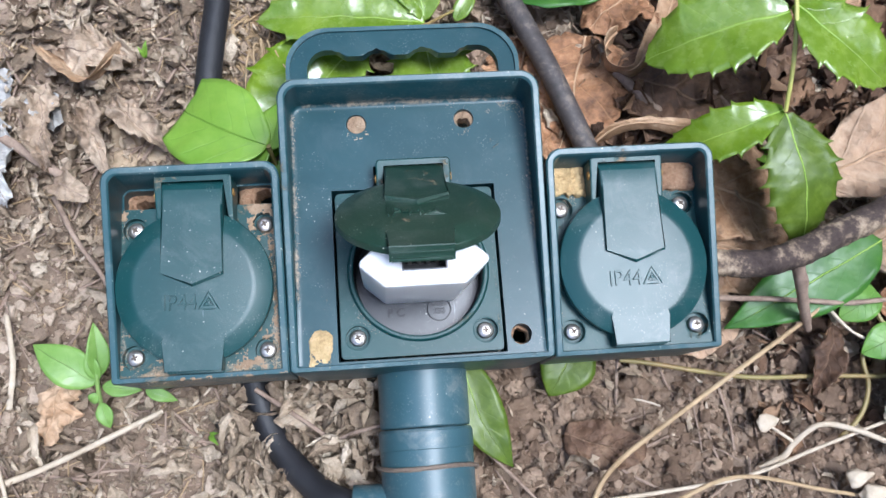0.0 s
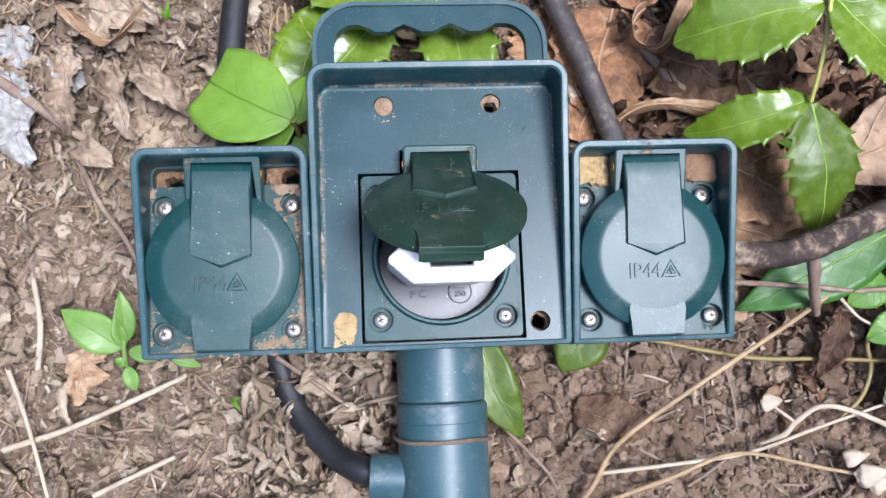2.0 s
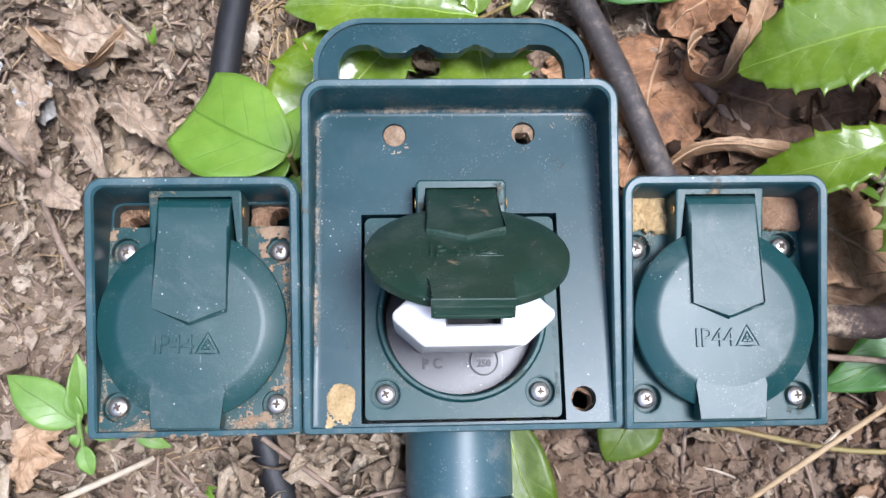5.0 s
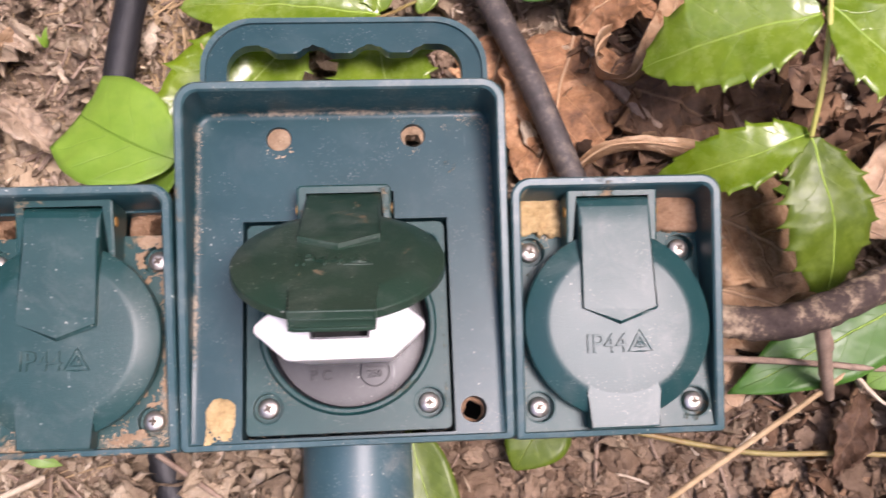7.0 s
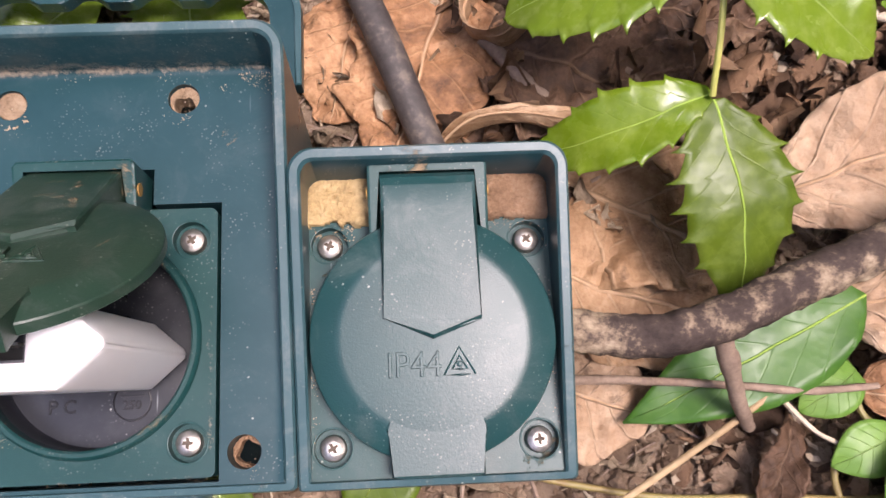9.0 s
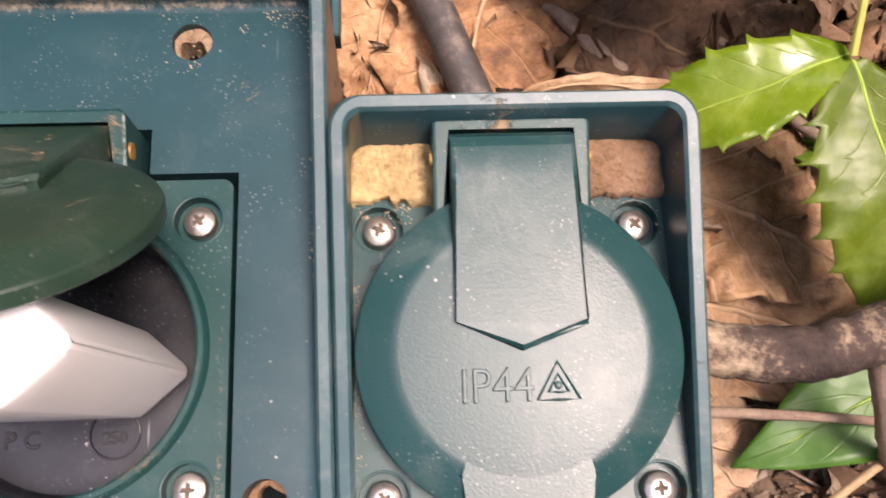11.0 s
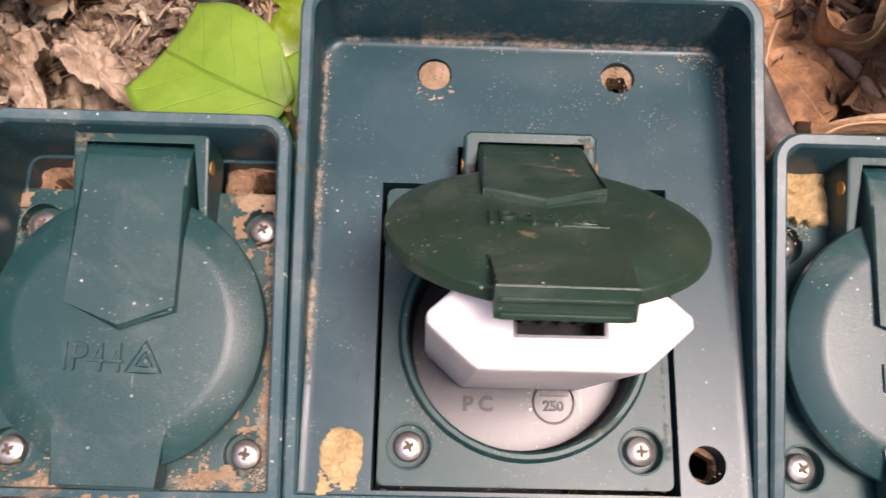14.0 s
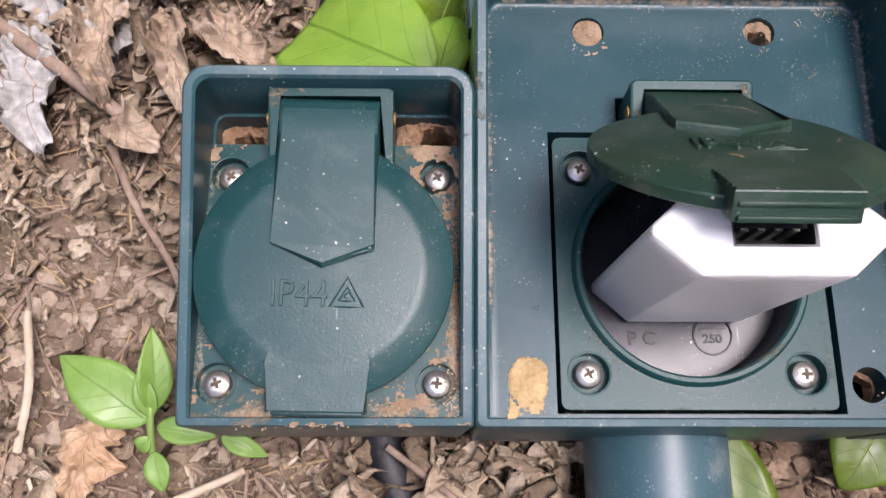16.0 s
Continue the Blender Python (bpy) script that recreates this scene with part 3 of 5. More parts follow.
def grip(x):
    """Lower edge of the handle bar: three flat finger bumps."""
    d = min(abs(x - c) for c in (-16.0, -1.0, 14.8))
    t = max(0.0, min(1.0, (6.6 - d) / 4.2))
    return 79.0 - 2.5 * t * t * (3 - 2 * t)


inn = [(31.9, 55.5), (31.9, 70.5)] + [(25.2 + 6.7 * math.cos(radians(a)), 71.6 + 7.4 * math.sin(radians(a))) for a in range(6, 90, 6)]
inn += [(x, grip(x)) for x in np.linspace(24.0, -24.0, 65)]
inn += [(-25.2 - 6.7 * math.cos(radians(a)), 71.6 + 7.4 * math.sin(radians(a))) for a in range(84, 5, -6)] + [(-31.9, 70.5), (-31.9, 55.5)]
prism(bm, out + inn, 38.2, 42.0, 0.5, 2)
part("handle", bm, HOUSING, post, angle=20)

# raised rim round the handle's outer edge
bm = bmesh.new()
lip = [(x * 0.965, 55.5 + (y - 55.5) * 0.955) for x, y in out]
prism(bm, out + lip[::-1], 41.5, 43.0, 0.35, 1)
part("handle_rim", bm, RIM, post)


def pole_piece(name, y0, y1, r, z=20.0, x=0.5, mat=POLE, label="", bev=0.5):
    bm = bmesh.new()
    prof = [(r - bev, y0), (r, y0 + bev), (r, y1 - bev), (r - bev, y1)]
    loops = []
    for q, y in prof:
        loops.append([bm.verts.new((x + q * math.cos(a), y, z + q * math.sin(a))) for a in np.linspace(0, 2 * math.pi, 49)[:-1]])
    for a, b in zip(loops, loops[1:]):
        for k in range(48):
            bm.faces.new((a[k], a[(k + 1) % 48], b[(k + 1) % 48], b[k]))
    bm.faces.new(loops[0])
    bm.faces.new(loops[-1])
    return part(name, bm, mat, post, label)


pole_piece("pole_socket", -45.8, -27.0, 14.8)
pole_piece("pole", -190.0, -46.1, 15.2)
pole_piece("pole_collar", -53.0, -46.6, 15.45)
bm = bmesh.new()
tube(bm, [(-10, -71, 19), (-18, -70.5, 19), (-24.5, -70, 19)], 8.2, 24, 3, taper=0.92)
part("cable_gland", bm, POLE, post)
bm = bmesh.new()
ringp = [(0.5 + 16.1 * math.cos(a), -58.3 + 0.8 * math.sin(2 * a) - 1.0 * math.cos(a), 20 + 16.1 * math.sin(a)) for a in np.linspace(0, 2 * math.pi, 25)]
tube(bm, ringp, 0.75, 6, 3, rough=0.2)
part("wire_tie", bm, WIRE, post, "rusty wire loop round the pole")


def screw(parent, x, y, turn):
    bm = bmesh.new()
    rings(bm, [(2.45, 52.6), (2.5, 53.6), (2.25, 54.3), (1.5, 54.75), (0.95, 54.85)], x, y, 20, close_top=True)
    ob = part("screw", bm, STEEL, parent, "cross-head steel screw")
    bm = bmesh.new()
    # raised dark bars: dirt and recess shade of the cross, both as colour
    for k in (0, 1):
        a = turn + k * math.pi / 2
        c, s = math.cos(a), math.sin(a)
        prism(bm, [(x + u * c - v * s, y + u * s + v * c) for u, v in ((-1.15, -0.34), (0.85, -0.30), (1.05, 0.38), (-0.9, 0.30))], 54.2, 54.92 + 0.006 * k)
    return ob, bm


def insert(cx, cy, well, mat=INSERT):
    """Square socket insert with four screw seats, a hinge lug, and its round well."""
    bm = bmesh.new()
    w = 24.0
    outline = rounded(cx - w, cx + w, cy - 25.2, cy + 25.2, (1.2, 1.2, 1.5, 1.5), 3)
    seats = [circle(cx + sx * 19, cy + sy * 19, 3.5, 24) for sx in (-1, 1) for sy in (-1, 1)]
    sheet(bm, outline, seats + [circle(cx, cy, 19.6, 56)], FLOOR, 2.6)
    # edge skirt
    skirt = [bm.verts.new((x, y, FLOOR)) for x, y in outline]
    deep = [bm.verts.new((x, y, FLOOR - 6)) for x, y in outline]
    for k in range(len(outline)):
        j = (k + 1) % len(outline)
        bm.faces.new((skirt[k], skirt[j], deep[j], deep[k]))
    for sx in (-1, 1):
        for sy in (-1, 1):
            rings(bm, [(3.5, FLOOR - 2.6), (0.3, FLOOR - 2.6)], cx + sx * 19, cy + sy * 19, 24)
            rings(bm, [(3.5, FLOOR), (3.65, FLOOR + 0.07), (3.8, FLOOR + 0.06), (3.95, FLOOR - 0.05)], cx + sx * 19, cy + sy * 19, 24, close_top=False)
    # lip round the well
    rings(bm, [(19.6, FLOOR), (19.6, FLOOR + 0.9), (20.0, FLOOR + 1.3), (20.7, FLOOR + 1.3), (21.2, FLOOR + 0.8), (21.4, FLOOR - 0.1)], cx, cy, 56, close_top=False)
    bmesh.ops.remove_doubles(bm, verts=bm.verts, dist=0.0005)
    ob = part("socket_insert", bm, mat, post)
    for k, (sx, sy) in enumerate(((-1, -1), (1, -1), (-1, 1), (1, 1))):
        head, slot = screw(ob, cx + sx * 19, cy + sy * 19, 0.4 + 1.1 * k + cx * 0.05)
        part("screw_slot", slot, SLOT, ob, smooth=False)
    # hinge bracket: two arms and a bridge
    bm = bmesh.new()
    u = [(-11.1, 18.6), (-9.3, 18.6), (-9.3, 30.7), (9.3, 30.7), (9.3, 18.6), (11.1, 18.6), (11.1, 31.4), (10.3, 32.3), (-10.3, 32.3), (-11.1, 31.4)]
    prism(bm, [(cx + x, cy + y) for x, y in u], FLOOR - 1, 65.2, 0.5, 2)
    for v in bm.verts:
        if v.co.z > 60 and v.co.y < cy + 24:
            v.co.z -= 3.5
    part("hinge_bracket", bm, INSERT, ob, angle=12)
    for s in (-1, 1):
        bm = bmesh.new()
        tube(bm, [(cx + s * 9.2, cy + 27.1, 62.0), (cx + s * 11.4, cy + 27.1, 62.0)], 1.25, 14, 1)
        part("hinge_pin", bm, RUST, ob, "rusty brass hinge pin")
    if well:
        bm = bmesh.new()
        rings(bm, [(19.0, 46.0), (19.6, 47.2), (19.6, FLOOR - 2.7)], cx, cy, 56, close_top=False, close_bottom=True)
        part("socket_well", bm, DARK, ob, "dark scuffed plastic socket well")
    return ob


def lettering(text, size, depth, place, mat, parent, name, m=None, label="", offset=0.0, spacing=1.0, box=None):
    """Text as a raised mesh; box = (x0, x1, y0, y1) stretches it to that outline."""
    cu = bpy.data.curves.new(name, "FONT")
    cu.body, cu.size, cu.extrude, cu.align_x, cu.offset, cu.space_character = text, size, depth, "CENTER", offset, spacing
    cu.resolution_u, cu.bevel_depth, cu.bevel_resolution = 3, 0.09, 1
    tmp = bpy.data.objects.new(name, cu)
    scene.collection.objects.link(tmp)
    bpy.context.view_layer.update()
    me = bpy.data.meshes.new_from_object(tmp.evaluated_get(bpy.context.evaluated_depsgraph_get()))
    bpy.data.objects.remove(tmp)
    if box:
        lo, hi = ([f(v.co[k] for v in me.vertices) for k in (0, 1)] for f in (min, max))
        fx, fy = (box[1] - box[0]) / (hi[0] - lo[0]), (box[3] - box[2]) / (hi[1] - lo[1])
        me.transform(Matrix.Translation((box[0] - lo[0] * fx, box[2] - lo[1] * fy, 0)) @ Matrix.Diagonal((fx, fy, 1, 1)))
    mat_m = Matrix.Translation(place) @ (m or Matrix.Identity(4))
    me.transform(Matrix.Scale(0.001, 4) @ mat_m)
    me.materials.clear()
    me.materials.append(mat)
    ob = new(name, me)
    ob.parent = parent
    return tagged(ob, label)


def lid(cx, cy, angle, mat, label, loose=0.0):
    """Round spring lid with a cone-shaped shoulder, a pointed hinge strap, a latch tab and raised letters.
    Built about its hinge axis: y runs back from the tab, z is the height over the axis."""
    turn = Matrix.Translation((cx, cy + 27.1, 62.3)) @ Matrix.Rotation(radians(-angle), 4, "X") @ Matrix.Rotation(radians(loose), 4, "Z")

    def put(name, bm, parent, ang=35.0):
        bmesh.ops.transform(bm, matrix=turn, verts=bm.verts)
        return part(name, bm, mat, parent, angle=ang)

    mid_y = -27.3
    bm = bmesh.new()
    prof = [(20.6, -1.2), (22.0, -1.2), (22.4, -0.9), (22.4, 0.7), (22.25, 1.0), (21.8, 1.25), (18.0, 2.78), (17.2, 3.02), (16.4, 3.1)]
    rings(bm, prof, 0, mid_y, 80, close_top=True, close_bottom=True)
    body = put("lid", bm, post, 25)
    tagged(body, label)
    bm = bmesh.new()
    side = [(-1.6, -2.6), (-23.6, -0.5), (-23.6, 4.25), (-4.0, 4.0), (-1.5, 3.9), (0.6, 3.55), (2.2, 2.7), (3.1, 1.4), (3.3, 0.0), (2.6, -1.8), (0.6, -2.8)]
    a = [bm.verts.new((-8.75, y, z)) for y, z in side]
    b = [bm.verts.new((8.75, y, z)) for y, z in side]
    caps = [bm.faces.new(a), bm.faces.new(b[::-1])]
    for k in range(len(side)):
        j = (k + 1) % len(side)
        bm.faces.new((a[k], b[k], b[j], a[j]))
    point = [(-8.75, -23.6), (0.0, -27.6), (8.75, -23.6)]
    low, high = [bm.verts.new((x, y, 1.0)) for x, y in point], [bm.verts.new((x, y, 4.25 - 0.03 * (y + 23.6) * 0)) for x, y in point]
    bm.faces.new(high)
    for k in (0, 1):
        bm.faces.new((low[k], low[k + 1], high[k + 1], high[k]))
    bmesh.ops.remove_doubles(bm, verts=bm.verts, dist=0.001)
    rim = [e for e in bm.edges if len(e.link_faces) == 2 and all(v.co.z > 3.3 for v in e.verts) and e.calc_face_angle(0) > 0.9]
    bmesh.ops.bevel(bm, geom=rim, offset=0.7, segments=2, affect="EDGES", profile=0.5)
    put("strap", bm, body, 12)
    bm = bmesh.new()
    tab = [(-8.2, -51.6), (8.2, -51.6), (8.2, -44.6), (8.4, -43.9), (9.0, -43.4), (8.0, -40.0), (-8.0, -40.0), (-9.0, -43.4), (-8.4, -43.9), (-8.2, -44.6)]
    prism(bm, tab, -1.3, 3.09, 0.3, 2)
    put("latch_tab", bm, body, 12)
    bm = bmesh.new()
    block(bm, -7.6, 7.6, -52.2, -51.2, -1.2, -0.3, 0.2)
    put("latch_ridge", bm, body)
    bm = bmesh.new()
    block(bm, -7.6, 7.6, -52.0, -51.2, 0.9, 1.6, 0.2)
    put("latch_ridge", bm, body)
    lettering("IP44", 6.3, 0.5, (0, 0, 0), mat, body, "raised_lettering", turn @ Matrix.Translation((0, 0, 3.05)), offset=-0.10, spacing=1.0, box=(-8.2, 1.2, -34.2, -29.7))
    # triangle with a drop
    for c, h in (((4.45, -34.1), 5.7), ((4.45, -33.1), 2.7)):
        bm = bmesh.new()
        tri = [(c[0], c[1]), (c[0] + h / 2, c[1]), (c[0], c[1] + h * 0.88), (c[0] - h / 2, c[1]), (c[0] + 0.05, c[1])]
        tube(bm, [(*q, 3.1) for q in tri], 0.24, 6, 1)
        put("raised_triangle", bm, body)
    bm = bmesh.new()
    rings(bm, [(0.6, 3.0), (0.5, 3.35), (0.2, 3.45)], 4.45, -32.2, 12)
    put("raised_drop", bm, body)
    return body


mid = insert(*CENTRE, True)
insert(*LEFT, False, LEFT_INSERT)
insert(*RIGHT, False)
lid(*LEFT, -5, LEFT_LID, "dusty closed green lid with raised letters", -1.2)
lid(*RIGHT, -5, LID, "clean closed green lid with raised letters")
lid(*CENTRE, 50.7, OPEN_LID, "muddy green lid propped open on the charger", -1.0)
lettering("P C", 3.6, 0.15, (-7.3, -12.3, 45.95), ENGRAVED, mid, "moulded_lettering")
lettering("250", 2.4, 0.15, (6.0, -12.0, 45.95), ENGRAVED, mid, "moulded_rating")
bm = bmesh.new()
tube(bm, [(6 + 3.6 * math.cos(a), -10.6 + 3.6 * math.sin(a), 46.1) for a in np.linspace(0, 2 * math.pi, 19)], 0.2, 6, 2)
block(bm, 3.6, 8.4, -9.6, -9.3, 46, 46.3)
block(bm, 4.2, 7.8, -8.6, -8.0, 46, 46.3)
part("moulded_ring", bm, ENGRAVED, mid)

# ---------------------------------------------------------------- charger in the open socket
charger = thing("usb_charger", "white plastic charger plugged into the open socket", "charger")
lean = Matrix(((1, 0, 0, 0), (0, 1, -0.06, 0.06 * 93), (0, 0, 1, 0), (0, 0, 0, 1)))
bm = bmesh.new()
hexa = [(-10.4, -11.3), (10.4, -11.3), (16.8, -5.6), (16.8, -4.2), (10.4, 1.5), (-10.4, 1.5), (-16.8, -4.2), (-16.8, -5.6)]
port = [(-5.9, -7.2), (5.9, -7.2), (5.9, -2.5), (-5.9, -2.5)]
grow = lambda s, d=0.0: [(x * s, -4.9 + (y + 4.9) * s) for x, y in hexa]
levels = [(0.93, 46.0), (1.0, 49.0), (1.0, 92.0), (0.985, 92.7), (0.955, 93.0)]
loops = [[bm.verts.new((x, y, z)) for x, y in grow(s)] for s, z in levels]
for a, b in zip(loops, loops[1:]):
    for k in range(8):
        bm.faces.new((a[k], a[(k + 1) % 8], b[(k + 1) % 8], b[k]))
bm.faces.new(loops[0][::-1])
sheet(bm, grow(0.955), [port], 93.0, 8.0)
bmesh.ops.remove_doubles(bm, verts=bm.verts, dist=0.0005)
upright = [e for e in bm.edges if abs(e.verts[0].co.z - e.verts[1].co.z) > 20]
bmesh.ops.bevel(bm, geom=upright, offset=0.8, segments=2, affect="EDGES", profile=0.5)
bmesh.ops.transform(bm, matrix=lean, verts=bm.verts)
part("charger_body", bm, WHITE, charger, angle=14)
bm = bmesh.new()
sheet(bm, [(-5.85, -7.15), (5.85, -7.15), (5.85, -2.55), (-5.85, -2.55)], [[(-5.5, -6.8), (5.5, -6.8), (5.5, -2.9), (-5.5, -2.9)]], 92.7, 7.5)
bmesh.ops.transform(bm, matrix=lean, verts=bm.verts)
shell = part("usb_port", bm, PORT, charger, smooth=False)
bm = bmesh.new()
block(bm, -5.5, 5.5, -6.8, -2.9, 84.5, 85.2)
block(bm, -5.2, 5.2, -4.2, -3.0, 85, 91.5)
bmesh.ops.transform(bm, matrix=lean, verts=bm.verts)
part("port_tongue", bm, BLACK, shell, smooth=False)
for k in range(4):
    bm = bmesh.new()
    x = -3.6 + 2.4 * k
    block(bm, x - 0.5, x + 0.5, -4.6, -4.2, 85.5, 91.4)
    bmesh.ops.transform(bm, matrix=lean, verts=bm.verts)
    part("port_contact", bm, STEEL, shell, smooth=False)


# ---------------------------------------------------------------- dried mud on the post
def lump(name, loop, z0, z1, mat, label, seed, rough=0.9, holes=(), gaps=-9.0, step=0.33, sway=0.9, fall=1.6):
    """A crust of dried mud filling a flat outline, cracked and uneven on top."""
    bm = bmesh.new()
    x0, x1 = min(p[0] for p in loop), max(p[0] for p in loop)
    y0, y1 = min(p[1] for p in loop), max(p[1] for p in loop)

    def inside(x, y):
        c = False
        for (ax, ay), (bx, by) in zip(loop, loop[1:] + loop[:1]):
            if (ay > y) != (by > y) and x < (bx - ax) * (y - ay) / (by - ay) + ax:
                c = not c
        return c and all(math.hypot(x - hx, (y - hy) * 1.1) > hr * (1 + 0.35 * noise.noise(Vector((x * 0.6, y * 0.6, seed)))) for hx, hy, hr in holes)

    nx, ny = int((x1 - x0) / step) + 1, int((y1 - y0) / step) + 1
    grid = {}
    for i in range(nx + 1):
        for j in range(ny + 1):
            x, y = x0 + i * step, y0 + j * step
            wob = Vector((x * 0.35, y * 0.35, seed))
            if noise.noise(wob * 1.1) + 0.7 * noise.noise(wob * 5.0) > gaps and inside(x + sway * noise.noise(wob), y + sway * noise.noise(wob + Vector((5, 0, 0)))):
                d = min(x - x0, x1 - x, y - y0, y1 - y)
                z = z1 - (fall if gaps < -1 else 0.0) * math.exp(-max(0, d) / 0.7) + rough * (noise.noise(wob * 1.3) * 0.8 + noise.noise(wob * 4) * 0.35 + noise.noise(wob * 8) * 0.32)
                grid[i, j] = bm.verts.new((x, y, z))
    for (i, j), v in list(grid.items()):
        q = [grid.get(k) for k in ((i, j), (i + 1, j), (i + 1, j + 1), (i, j + 1))]
        if all(q):
            bm.faces.new(q)
    ex = bmesh.ops.extrude_edge_only(bm, edges=[e for e in bm.edges if e.is_boundary])["geom"]
    for v in ex:
        if isinstance(v, bmesh.types.BMVert):
            v.co.z = z0
    me = finish(name, bm, mat, True, 60)
    return tagged(new(name, me), label, "mud")


rect = lambda a, b, c, d: [(a, c), (b, c), (b, d), (a, d)]
lump("dried_mud", rect(-88.6, -75.3, 22.2, 31.0), 42, 50.0, MUD_RED, "brown dried mud with an insect hole in the housing corner", 1.0, 1.4, [(-81.6, 25.2, 2.7)])
lump("dried_mud", rect(-53.6, -40.2, 17.4, 31.0), 42, 51.5, MUD_RED, "brown dried mud with an insect hole in the housing corner", 2.0, 1.6, [(-45.4, 26.0, 2.8), (-45.3, 17.3, 4.6)])
lump("dried_mud", rect(40.2, 53.8, 20.0, 30.6), 42, 57.0, MUD, "yellow dried mud packed in the housing corner", 3.0, 1.3, [(45.3, 16.8, 4.6)])
lump("dried_mud", rect(74.9, 88.4, 20.6, 30.4), 42, 57.6, MUD_RED, "brown cracked mud packed in the housing corner", 4.0, 0.8)
lump("dried_mud", [(-29.8 + 3.9 * math.cos(a), -20.6 + 4.8 * math.sin(a)) for a in np.linspace(0, 2 * math.pi, 25)[:-1]], 54.6, 56.5, MUD, "yellow dried mud plug over a screw hole", 5.0, 0.5)
lump("dried_mud", circle(-16.3, 47.1, 3.0, 40), 46, 55.4, CRUST, "brown dried mud plugging a screw hole", 6.0, 0.35, step=0.16, sway=0.2, fall=0.2)
lump("dried_mud", circle(17.2, 47.5, 3.05, 40), 50, 54.7, CRUST, "dried mud ring inside a screw hole", 7.0, 0.5, [(17.4, 46.2, 2.05)], step=0.16, sway=0.0, fall=0.2)
lump("dried_mud", circle(29.4, -21.0, 3.05, 40), 48, 51.5, MUD_RED, "dried mud ring inside a screw hole", 8.0, 0.5, [(29.5, -21.2, 2.3)], step=0.16, sway=0.0, fall=0.2)
lx, ly = LEFT
clear = [(lx, ly, 22.9)] + [(lx + sx * 19, ly + sy * 19, 3.3) for sx in (-1, 1) for sy in (-1, 1)]
for k, (loop, bare) in enumerate((((-50.5, -40.6, 6.0, 23.2), -0.28), ((-46.0, -40.6, -18.0, 8.0), -0.02), ((-57.0, -40.6, -27.0, -13.5), -0.12), ((-88.3, -75.0, -27.0, -14.0), 0.22), ((-88.3, -80.0, 8.0, 23.2), 0.16))):
    lump("dried_mud", rect(*loop), 54.5, 55.18, CRUST, "thin crust of dried tan mud on the socket plate", 11.0 + 3 * k, 0.3, clear, bare, 0.3)
lump("dried_mud", rect(-72.0, -39.6, -28.2, -26.6), 54.6, 56.0, CRUST, "thin crust of dried mud along the housing edge", 31.0, 0.25, (), -0.05, 0.25)
lump("dried_mud", rect(-33.5, -27.0, -27.6, -23.0), 54.6, 56.0, MUD, "crumbled yellow mud below a plugged screw hole", 33.0, 0.3, (), 0.02, 0.22)
lump("dried_mud", rect(-20.0, -12.0, 41.8, 44.6), 54.6, 55.85, DUSTY, "crumbs of mud below a plugged screw hole", 37.0, 0.15, (), 0.3, 0.2)


# ---------------------------------------------------------------- cables and branch
def stalk(name, points, radius, mat, label, category, n=8, per=6, rough=0.0, taper=1.0, group="", flat=1.0):
    bm = bmesh.new()
    tube(bm, points, radius, n, per, rough, taper, flat=flat)
    ob = new(name, finish(name, bm, mat, True, 50))
    return tagged(ob, label, category, group)


stalk("black_cable", [(-64, 190, 6), (-65.5, 150, 8), (-66.5, 118, 10), (-69, 96, 11), (-71, 72, 11), (-71.5, 48, 10), (-70, 20, 8), (-62, -8, 3), (-57.5, -26, 1.5), (-53, -41, 1.5), (-47, -52, 4), (-37, -62.5, 11), (-28.5, -67.5, 17), (-20, -70, 19)], 4.7, RUBBER, "thick black rubber cable running under the post into its gland", "cable", 20, 8, rough=0.02)
stalk("black_cable", [(22, 185, 6), (33, 145, 7), (43.5, 113, 11), (49.5, 97, 12.5), (55.5, 81.5, 13.5), (61.5, 65, 13), (68, 48, 11), (76, 28, 8), (83, 8, 7)], 4.2, OLD_RUBBER, "dusty black rubber cable crossing dry brown leaves", "cable", 18, 8, rough=0.03)
branch = thing("fallen_branch", "mottled dark branch with pale peeling bark lying over leaves", "branch")
bm = bmesh.new()
tube(bm, [(62, 14, 26), (78, 5, 38), (91, 0.5, 43), (101, -1.2, 44), (112, -2, 45), (127, 2.0, 45), (142, 8, 46), (163, 16, 46), (185, 26, 46), (220, 41, 40), (262, 58, 25)], 4.1, 20, 14, 0.13, 1.25)
part("limb", bm, BARK, branch, angle=60)
bm = bmesh.new()
tube(bm, [(124, -2.5, 43), (127.5, -8, 36), (132, -15, 26), (138.5, -21, 14)], 2.3, 10, 6, 0.25, 0.7)
part("side_stub", bm, TWIG, branch, "short reddish-brown side stub", angle=60)
stalk("twig", [(84, -7, 15), (98, -8.5, 18), (113, -9.5, 20), (138, -12, 20), (151, -13.5, 20), (168, -13, 19)], 1.15, TWIG, "thin grey-brown dry twig beside the post", "twig", 8, 6, rough=0.3, taper=0.7)
stalk("twig", [(143, -12.5, 19), (148, -17, 16), (155, -23, 13), (165, -28, 11)], 0.8, PALE, "pale forked twig end", "twig", 7, 6, rough=0.3, taper=0.6)
